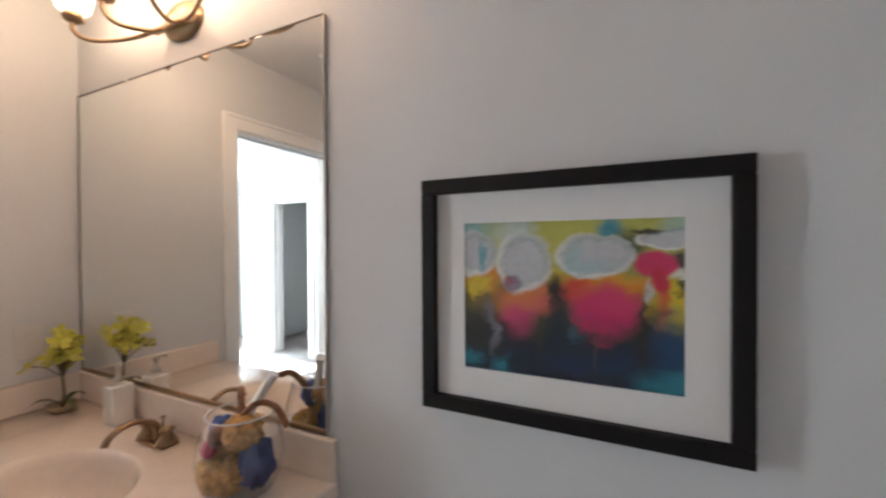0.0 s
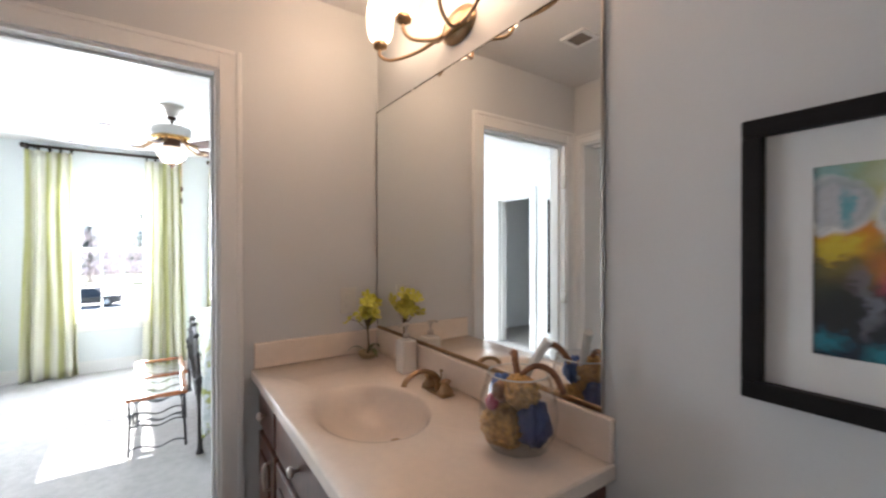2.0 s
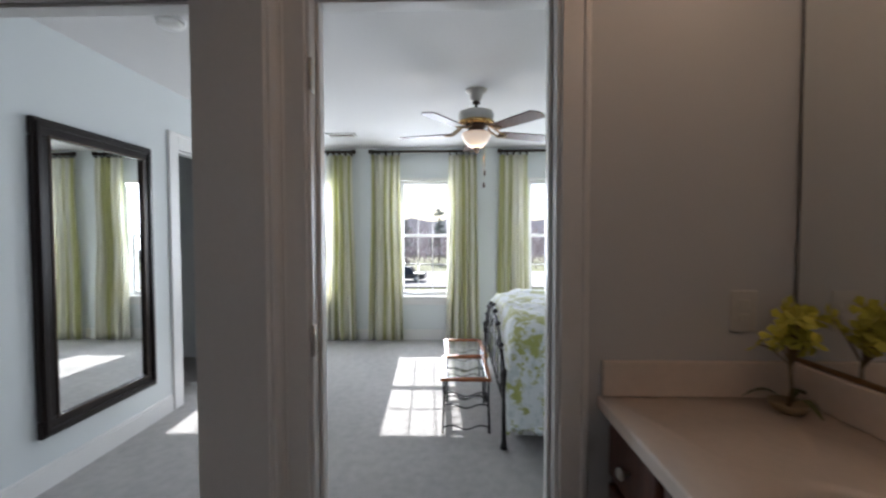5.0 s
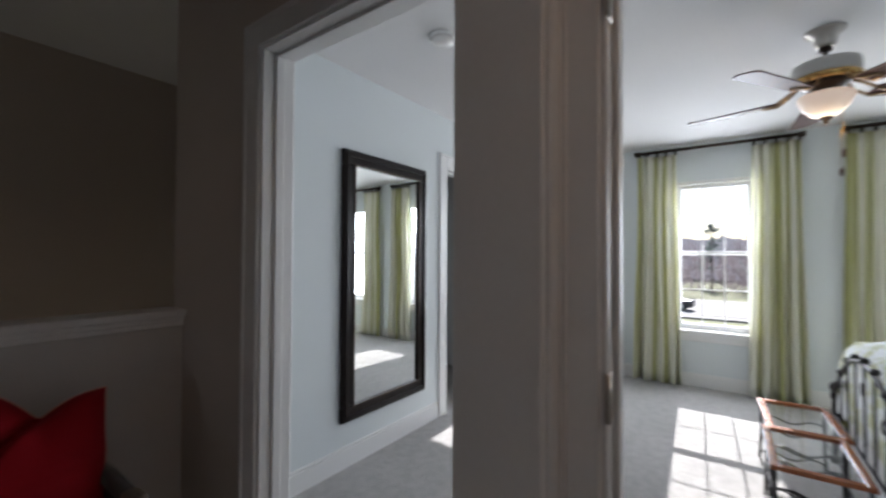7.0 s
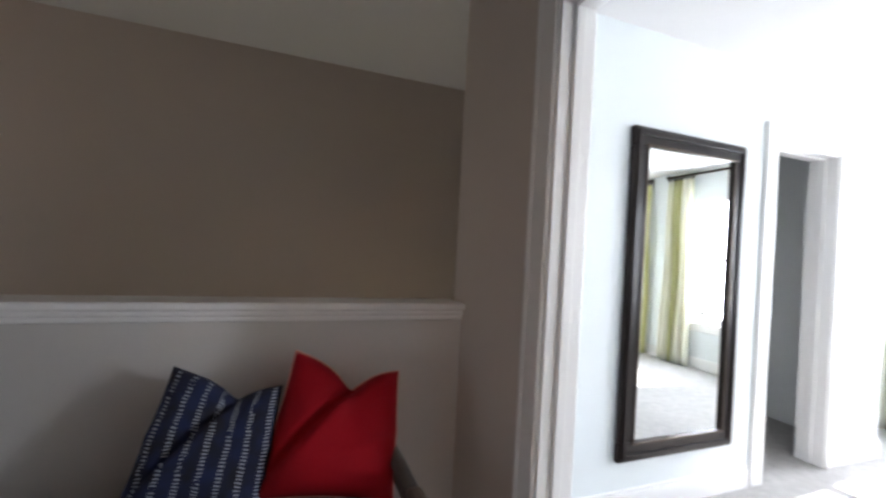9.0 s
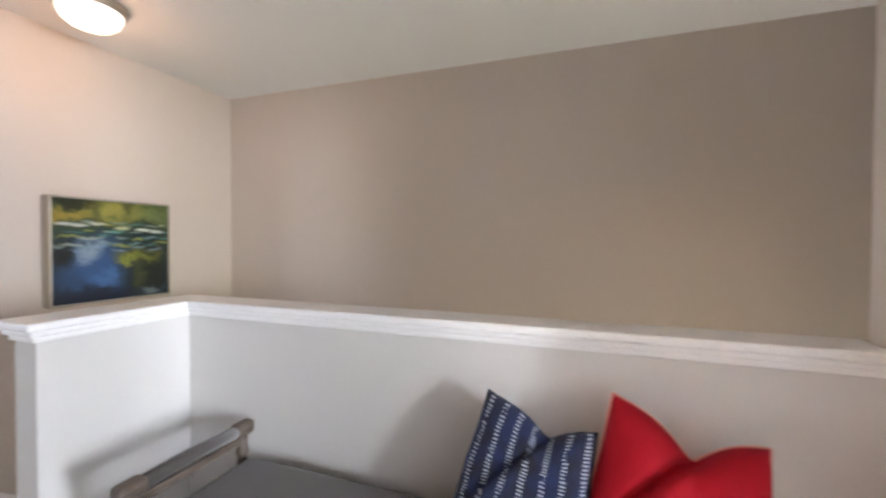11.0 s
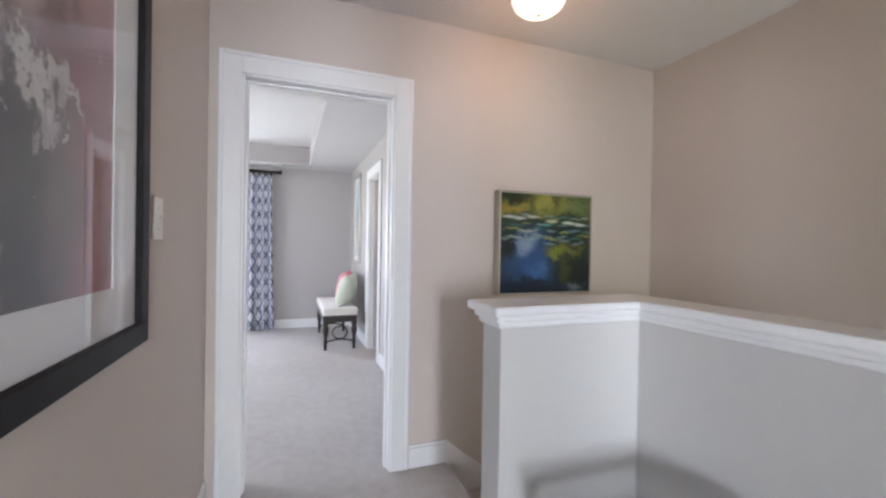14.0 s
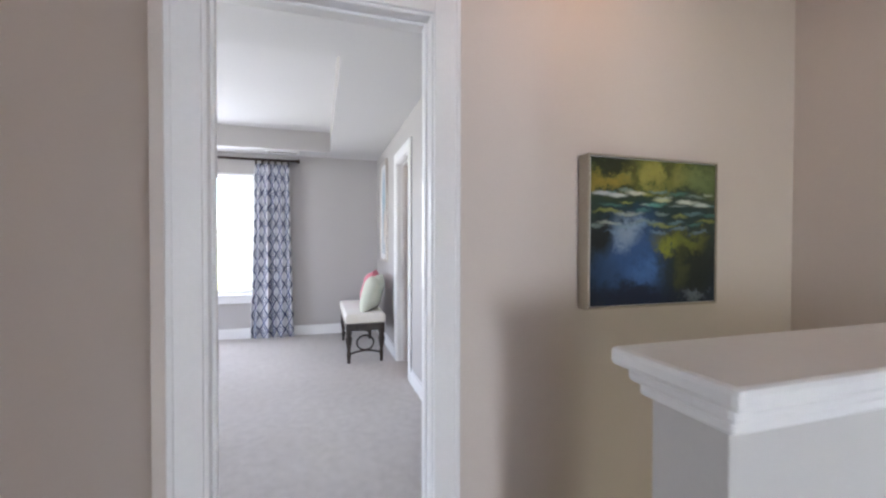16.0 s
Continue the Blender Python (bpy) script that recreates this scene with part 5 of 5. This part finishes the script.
# bed with iron footboard
bed = thing("bed", "wrought-iron bed with arched footboard and puffy quilt", "bed")
BX0, BX1, BY0, BY1 = -2.74, -1.33, -.66, 1.55
for x in (BX0, BX1):
    part("foot_post", lathe([(.016, 0), (.024, .004), (.018, .03), (.015, .06), (.015, .40), (.022, .41), (.024, .43), (.018, .445), (.026, .465), (.028, .485), (.018, .505), (.004, .515)], 14, Matrix.Translation((x, BY0, 0))), IRON, bed)
    part("head_post", lathe([(.018, 0), (.018, 1.25), (.028, 1.27), (.018, 1.30), (.003, 1.31)], 14, Matrix.Translation((x, BY1, 0))), IRON, bed)
    part("side_rail", box(x - .012, x + .012, BY0, BY1, .28, .33), IRON, bed)
mid = (BX0 + BX1) / 2


def arch_z(x):
    q = (x - mid) / (BX1 - BX0) * 2
    return .44 + .33 * max(0, 1 - abs(q) ** 2.2)


part("arch", tube([(BX0 + (BX1 - BX0) * k / 28, BY0, arch_z(BX0 + (BX1 - BX0) * k / 28)) for k in range(29)], .012, 8), IRON, bed)
part("lower_bar", tube([(BX0, BY0, .30), (BX1, BY0, .30)], .009, 8), IRON, bed)
for k in range(1, 8):
    x = BX0 + (BX1 - BX0) * k / 8
    z = arch_z(x)
    sp = part("spindle", tube([(x, BY0, .30), (x, BY0, z)], .006, 7), IRON, bed)
    part("knuckle", ball((x, BY0, z + .018), .021, .9, u=10, v=7), IRON, sp)
    if k % 2 == 0:
        part("scroll", tube([(x - .04 + .04 * math.cos(q * .55) * (1 - q / 14), BY0, z - .14 + .05 * math.sin(q * .55) * (1 - q / 14)) for q in range(12)], .005, 6), IRON, sp)
part("head_bar", tube(arc((BX0, BY1, 1.0), (BX1, BY1, 1.0), .25), .012, 8), IRON, bed)
part("mattress", box(BX0 + .02, BX1 - .02, BY0 + .04, BY1 - .03, .33, .60, bevel=.04, segs=3), SKIRT, bed, "white mattress")
part("bed_skirt", box(BX0 + .03, BX1 - .03, BY0 + .06, BY1 - .05, .07, .335, bevel=.01), SKIRT, bed, "white bed skirt")

quilt = thing("quilt", "puffy white quilt with green leaf pattern on the bed", "quilt")
bm = bmesh.new()
nx, ny = 64, 60
grid = []
x0, x1, y0, y1 = BX0 - .06, BX1 + .07, BY0 - .025, BY1 - .35
for j in range(ny + 1):
    row = []
    for i in range(nx + 1):
        u, v = i / nx * 2 - 1, j / ny
        drop_x = max(0, abs(u) - .72) / .28
        drop_y = max(0, .10 - v) / .10
        x = mid + (x1 - x0) / 2 * math.copysign(min(abs(u) / .72, 1) * .97 + .05 * math.sin(drop_x * 1.6), u)
        y = y0 + .08 + (y1 - y0) * max(0, (v - .08)) - .05 * math.sin(min(1, drop_y) * 1.5)
        z = .805 + .07 * math.sin(math.pi * min(1, v * 1.1)) - .22 * (abs(u) / .72 * .8) ** 4 * (1 if drop_x == 0 else 1)
        if drop_x > 0:
            z = min(z, .805 + .05 - .22 * .41) - drop_x * .50
        z -= .42 * drop_y ** 1.2
        p0 = Vector((x * 3.0, y * 3.0, 0))
        z += .045 * noise.noise(p0) * (1 - .7 * drop_x) + .016 * noise.noise(p0 * 3)
        x += math.copysign(.035 * noise.noise(Vector((y * 6, z * 2, 3))) * drop_x, u)
        row.append(bm.verts.new((x, y, max(z, .16))))
    grid.append(row)
for j in range(ny):
    for i in range(nx):
        f = bm.faces.new((grid[j][i], grid[j][i + 1], grid[j + 1][i + 1], grid[j + 1][i]))
        f.smooth = True
q = part("cover", bm, QUILT, quilt)
sol = q.modifiers.new("thick", "SOLIDIFY")
sol.thickness, sol.offset = .03, -1
for x in (-2.38, -1.70):
    pl = thing("bed_pillow", "white pillow at the head of the bed", "pillow", pose(x, 1.33, .92, 25, 0, 0), "bed pillows")
    part("cover", rough_ball((0, 0, 0), .30, .35, .05, x), SKIRT, pl)

# two stools with iron legs


def stool(m):
    s = thing("stool", "low stool with wooden rim, glass top, wavy iron legs", "stool", m, "stools at the foot of the bed")
    w, d, h = .27, .17, .385
    for a, b, c, e in ((-w, w, -d, -d + .035), (-w, w, d - .035, d), (-w, -w + .035, -d + .035, d - .035), (w - .035, w, -d + .035, d - .035)):
        part("rim", box(a, b, c, e, h - .022, h, bevel=.004), STOOL_WOOD, s)
    part("top", box(-w + .03, w - .03, -d + .03, d - .03, h - .013, h - .007), PANE, s, "clear glass top").visible_shadow = False
    for sx in (-1, 1):
        for sy in (-1, 1):
            part("leg", tube([(sx * (w - .02), sy * (d - .018), h - .02), (sx * (w - .025), sy * (d - .02), .2), (sx * (w - .015), sy * (d - .012), .006)], .008, 7), IRON, s)
        for z in (.27, .19, .045):
            part("wavy_bar", tube([(sx * (w - .02), (-1 + 2 * k / 16) * (d - .018), z + .014 * math.sin(k / 16 * 2 * math.pi * 1.5)) for k in range(17)], .005, 6), IRON, s)
    for sy in (-1, 1):
        part("side_bar", tube([(-w + .02, sy * (d - .018), .19), (w - .02, sy * (d - .018), .19)], .005, 6), IRON, s)
    return s


first = stool(pose(-1.77, -.89, 0))
copy_thing(first, pose(-2.29, -.88, 0, 0, 0, 2))

# ---------------------------------------------------------------- hall
bench = thing("settee", "grey upholstered backless settee with weathered wooden arms", "bench")
SX0, SX1, SY0, SY1, SZ = .34, 2.09, -3.12, -2.64, .452
part("seat_cushion", box(SX0 + .03, SX1 - .03, SY0 + .01, SY1 - .01, SZ - .13, SZ, bevel=.035, segs=4), LINEN, bench)
part("seat_frame", box(SX0 + .02, SX1 - .02, SY0, SY1, SZ - .19, SZ - .125, bevel=.006), BENCH_WOOD, bench)
for x in (SX0, SX1):
    for y in (SY0 + .02, SY1 - .02):
        part("arm_post", lathe([(.016, 0), (.020, .04), (.026, .12), (.022, .25), (.024, .34), (.018, .44), (.026, .46), (.020, .48), (.020, .54)], 14, Matrix.Translation((x, y, 0))), BENCH_WOOD, bench)
        part("arm_cap", box(x - .027, x + .027, y - .045, y + .045, .526, .582, bevel=.016, segs=3), BENCH_WOOD, bench, "carved wooden arm end")
    part("arm_roll", tube([(x, SY0 + .05, .553), (x, (SY0 + SY1) / 2, .558), (x, SY1 - .05, .553)], .025, 14), LINEN, bench, "grey upholstered arm pad")
    part("arm_rail", box(x - .012, x + .012, SY0 + .03, SY1 - .03, .494, .524, bevel=.004), BENCH_WOOD, bench)


def throw_pillow(name, label, mat, m, size=.43, piping=None, dip=.05, seed=0, fold=0.0, valley=0.0):
    """A square cushion, chopped at its top edge, standing in its own xz plane with its lower edge at z = 0."""
    g = thing(name, label, "pillow", m)
    bm = bmesh.new()
    uv = bm.loops.layers.uv.new("uv")
    n = 40
    sides = []
    for s in (-1, 1):
        rows = []
        for j in range(n + 1):
            row = []
            for i in range(n + 1):
                u, v = i / n * 2 - 1, j / n * 2 - 1
                x = size / 2 * u * (1 - .08 * (1 - v * v)) * (1 - .16 * max(0, v))
                z = size / 2 * (1 + v * (1 - .08 * (1 - u * u)))
                z -= dip * math.exp(-(abs(u - valley) / .36) ** 1.4) * max(0, v) ** 2
                z += fold * (.016 * max(0, u) - .014 * max(0, -u)) * max(0, v) ** 3
                puff = max(0, (1 - u ** 4) * (1 - v ** 4)) ** .6 * .085
                puff *= 1 - .45 * math.exp(-((u - valley) / .18) ** 2) * max(0, v + .1)
                if fold and s > 0:
                    off = (v - .78) - 1.4 * (valley - u)
                    inside = max(0, (1 - u ** 4) * (1 - v ** 4)) ** .5
                    puff += fold * inside * (.026 / (1 + math.exp(min(40, off / .035))) - (.058 * math.exp(-(off / .20) ** 2) if off > 0 else 0))
                    puff -= .014 * fold * inside * math.exp(-((v + .30 + .25 * u) / .07) ** 2) * max(0, .3 - u)
                puff += .010 * noise.noise(Vector((u * 1.6 + seed, v * 1.6, s + 4))) + .005 * noise.noise(Vector((u * 3 + seed, v * 3, s)))
                if 0 < i < n and 0 < j < n:
                    row.append(bm.verts.new((x, s * max(puff, .002), z)))
                else:
                    row.append(sides[0][j][i] if s > 0 else bm.verts.new((x, 0, z)))
            rows.append(row)
        sides.append(rows)
        for j in range(n):
            for i in range(n):
                vs = [rows[j][i], rows[j][i + 1], rows[j + 1][i + 1], rows[j + 1][i]]
                f = bm.faces.new(vs if s < 0 else vs[::-1])
                f.smooth = True
                cs = [(i / n, j / n), ((i + 1) / n, j / n), ((i + 1) / n, (j + 1) / n), (i / n, (j + 1) / n)]
                for loop, c in zip(f.loops, cs if s < 0 else cs[::-1]):
                    loop[uv].uv = c
    edge = sides[0][0][:] + [r[-1] for r in sides[0][1:]] + sides[0][-1][-2::-1] + [r[0] for r in sides[0][-2:0:-1]]
    loop_pts = [v.co.copy() for v in edge]
    part("cover", bm, mat, g)
    if piping:
        part("piping", tube(loop_pts + loop_pts[:1], .0042, 6), piping, g)
    return g


throw_pillow("throw_pillow", "indigo throw pillow with pale stitched rows", INDIGO, pose(.955, -2.94, SZ - .004, 18, -9, -6), .405, dip=.052, seed=3, fold=.5, valley=-.24)
throw_pillow("throw_pillow", "red throw pillow with piped edge, chopped top", RED_CLOTH, pose(.565, -2.91, SZ - .008, 19, -8, -4), .445, PIPING, dip=.080, seed=7, fold=1.0, valley=-.12)

ceil_lamp = thing("ceiling_light", "flush ceiling light with nickel ring and lit bowl", "ceiling light", pose(3.085, -3.135, H_HALL))
part("ring", lathe([(.001, 0), (.150, 0), (.156, -.012), (.150, -.030), (.136, -.040), (.001, -.041)], 36), NICKEL, ceil_lamp)
part("bowl", lathe([(.134, -.038), (.132, -.055), (.118, -.085), (.088, -.110), (.045, -.124), (.001, -.128)], 36), HALL_GLOW, ceil_lamp, "lit frosted glass bowl")
part("finial", lathe([(.010, -.126), (.011, -.134), (.004, -.142), (.001, -.144)], 12), NICKEL, ceil_lamp)
lamp("hall_bulb", "POINT", (3.085, -3.135, 2.30), 0.165, (1.0, 0.50, 0.23), .08)

# unseen fixture, added to go with side_room_light
copy_thing(ceil_lamp, pose(5.8, -3.6, 2.45))
pond = thing("canvas_painting", "pond painting with lily pads in a thin frame", "painting", pose(3.558, -3.490, 1.265, 0, 0, -90))
part("stretcher", box(-.325, .325, -.068, 0, -.300, .300, bevel=.002), MAT_BOARD, pond)
pc = part("print", canvas(.645, .595), POND, pond)
pc.location = (0, -.0695, 0)
GILT = surface("pale_gilt", (0.42, 0.37, 0.29), 0.4, metal=0.3, vary=0.15)
for x0, x1, z0, z1 in ((-.335, .335, .302, .311), (-.335, .335, -.311, -.302), (-.335, -.327, -.302, .302), (.327, .335, -.302, .302)):
    part("frame_rail", box(x0, x1, -.074, -.01, z0, z1, bevel=.002), GILT, pond)

framed("framed_print", "mauve abstract print in a black frame with wide mat", pose(2.140, -1.654, 1.541, 0, 0, 0), .96, 1.11, .052, .028, BLACK_FRAME, .130, MAUVE_PRINT, inner=.098)
toggle_switch("light_switch", "white toggle light switch on the hall wall", pose(2.786, -1.652, 1.304))

# ---------------------------------------------------------------- grey bedroom
mb = thing("upholstered_bench", "ebony bench with cream seat and carved legs", "bench", pose(6.83, -2.59, 0))
L, D = .55, .205
part("cushion", box(-L, L, -D, D, .40, .50, bevel=.03, segs=4), CUSHION, mb)
part("apron", box(-L + .01, L - .01, -D + .01, D - .01, .325, .40, bevel=.006), EBONY, mb)
for sx in (-1, 1):
    for sy in (-1, 1):
        part("leg", lathe([(.018, 0), (.016, .03), (.022, .08), (.018, .14), (.030, .20), (.036, .25), (.024, .28), (.034, .30), (.030, .34)], 14, Matrix.Translation((sx * (L - .04), sy * (D - .04), 0))), EBONY, mb)
    ring = [(sx * (L - .04), .085 * math.cos(q), .20 + .075 * math.sin(q)) for q in [2 * math.pi * k / 20 for k in range(21)]]
    part("end_ring", tube(ring, .010, 7), EBONY, mb)
    part("end_stretcher", tube(arc((sx * (L - .04), -D + .04, .09), (sx * (L - .04), D - .04, .09), .03), .010, 7), EBONY, mb)
throw_pillow("throw_pillow", "pale sage throw pillow on the bench", SAGE, pose(6.57, -2.65, .49, -14, 0, 152), .40, dip=.02, seed=11)
throw_pillow("throw_pillow", "pink floral throw pillow on the bench", PINK_FLOWER, pose(6.93, -2.66, .49, -14, 0, 165), .42, dip=.03, seed=13)
framed("framed_print", "tall pale print on the grey bedroom wall", pose(7.07, -2.908, 1.60, 0, 0, 180), .50, 1.20, .03, .03, NICKEL, .06, PALE_PRINT, glass=False)
plate("wall_outlet", "white outlet plate low on the wall", pose(4.75, -2.91, .35, 0, 0, 180), rocker=False)
ceiling_vent("ceiling_vent", "white supply vent in the tray ceiling border", pose(7.6, -1.7, H_MASTER), .12, .40, 6)

# ---------------------------------------------------------------- outdoors
GZ = -3.3
setting("ground", box(-900, 900, -900, 900, GZ - 1, GZ), GRASS, "lawn and open ground round the house")
setting("road", box(-51, -37, -260, 260, GZ, GZ + .05), CONCRETE, "pale concrete road and parking strip")
setting("pavement", box(-36, -34.5, -260, 260, GZ, GZ + .14, bevel=.02), CONCRETE, "concrete pavement along the road")


def car(paint, m, label):
    c = thing("car", label, "car", m, "parked cars")
    bm = box(-2.2, 2.2, -.88, .88, .28, .88, bevel=.14, segs=3)
    part("body", bm, paint, c)
    bm = box(-1.25, 1.05, -.78, .78, .85, 1.42, bevel=.05, segs=2)
    for v in bm.verts:
        if v.co.z > 1.2:
            v.co.x *= .72
            v.co.y *= .86
    part("cabin", bm, CAR_GLASS, c)
    part("roof", box(-.85, .70, -.64, .64, 1.40, 1.45, bevel=.02), paint, c)
    for x in (-1.35, 1.35):
        for y in (-.80, .80):
            w = part("wheel", lathe([(.001, -.10), (.30, -.10), (.33, -.06), (.33, .06), (.30, .10), (.001, .10)], 20, Matrix.Translation((x, y, .33)) @ Matrix.Rotation(radians(90), 4, "X")), RUBBER, c)
            part("rim", lathe([(.001, -.11), (.19, -.11), (.19, .11), (.001, .11)], 14, Matrix.Translation((x, y, .33)) @ Matrix.Rotation(radians(90), 4, "X")), CAR_PALE, w)
    return c


car(CAR_DARK, pose(-42, -10.6, GZ + .05, 0, 0, 80), "dark parked car on the pale road")
car(CAR_DARK, pose(-40, -5.9, GZ + .05, 0, 0, 85), "dark parked car on the pale road")
car(CAR_PALE, pose(-43, 4.5, GZ + .05, 0, 0, 88), "silver parked car on the pale road")

post = thing("street_lamp", "black street lamp with a pale globe", "street lamp", pose(-35.2, -11.0, GZ + .14))
part("pole", lathe([(.12, 0), (.12, .3), (.06, .4), (.045, 3.2), (.09, 3.3)], 14), POST_BLACK, post)
part("globe", lathe([(.09, 3.3), (.20, 3.5), (.22, 3.7), (.12, 3.9), (.01, 3.98)], 18), LAMP_GLOBE, post)


def pine(x, y, h, seed):
    rnd = random.Random(seed)
    g = thing("pine_tree", "tall dark green pine beyond the road", "tree", pose(x, y, GZ), "pine trees")
    part("trunk", tube([(0, 0, 0), (.1, 0, h * .5), (0, .1, h)], .16, 8, taper=.04), BARK, g)
    bm = bmesh.new()
    limbs = [(rnd.uniform(.30, 1), rnd.uniform(0, 6.283), rnd.uniform(.4, 1)) for _ in range(34)]
    for k in range(420):
        f, a, far = rnd.choice(limbs)
        r = h * .33 * (1.06 - f) ** .55 * far * rnd.uniform(.15, 1)
        c = Vector((r * math.cos(a), r * math.sin(a), h * f - r * .12 + rnd.gauss(0, .16)))
        for q in range(4):
            d = Vector((rnd.gauss(0, 1), rnd.gauss(0, 1), rnd.gauss(0, .35))).normalized() * rnd.uniform(.25, .6)
            e = d.orthogonal().normalized() * .07
            bm.faces.new([bm.verts.new(c + v) for v in (-e, e, d)])
    part("crown", bm, NEEDLE, g)


for k, (x, y, h) in enumerate(((-66, -13, 8.0), (-68, -9.0, 7.4), (-70, -3.4, 9.2), (-69, 1.2, 7.8), (-66, 6.5, 8.2), (-54, 13.6, 13.6), (-68, 23, 9.2), (-66, -23, 9.0))):
    pine(x, y, h, k)
rnd = random.Random(77)
bm = bmesh.new()
for k in range(700):
    x, y = rnd.uniform(-80, -55), rnd.uniform(-110, 110)
    h = rnd.uniform(4.4, 7.2)
    w = rnd.uniform(1.0, 2.2)
    for q in range(38):
        f = rnd.uniform(.0, .95)
        b = Vector((x + rnd.uniform(-w, w), y + rnd.uniform(-w, w), GZ + h * f))
        d = Vector((rnd.gauss(0, .5), rnd.gauss(0, .5), rnd.uniform(.5, 1.6)))
        e = d.orthogonal().normalized() * rnd.uniform(.04, .13)
        bm.faces.new([bm.verts.new(v) for v in (b - e, b + e, b + d)])
tagged(part("far_woods", bm, TWIG), "bare brown woods along the horizon", "woods", kind="stuff")

# line of woods far off, with an uneven top; its glow imitates haze
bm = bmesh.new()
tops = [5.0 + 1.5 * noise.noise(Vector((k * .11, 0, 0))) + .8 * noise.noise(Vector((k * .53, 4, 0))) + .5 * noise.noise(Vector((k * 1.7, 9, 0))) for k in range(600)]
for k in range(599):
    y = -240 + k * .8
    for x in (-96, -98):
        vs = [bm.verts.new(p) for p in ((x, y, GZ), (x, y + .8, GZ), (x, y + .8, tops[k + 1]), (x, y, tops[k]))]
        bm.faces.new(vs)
setting("backdrop", bm, HAZE_GLOW, "glowing backdrop of far woods, haze put in as glow")
for z in (4.4, 5.1):
    tagged(part("power_line", tube([(-52, -120 + 12 * k, z - .6 + .6 * ((k - 10) / 10) ** 2) for k in range(21)], .02, 5), POST_BLACK), "thin black overhead power line along the road", "cable", group="power lines")
for y in (-120, 120):
    pl = thing("utility_pole", "wooden utility pole beside the road", "pole", pose(-52, y, GZ), "utility poles")
    part("mast", lathe([(.16, 0), (.12, 9.2), (.001, 9.22)], 10), BARK, pl)
    part("crossarm", box(-.08, .08, -.9, .9, 8.2, 8.35), BARK, pl)
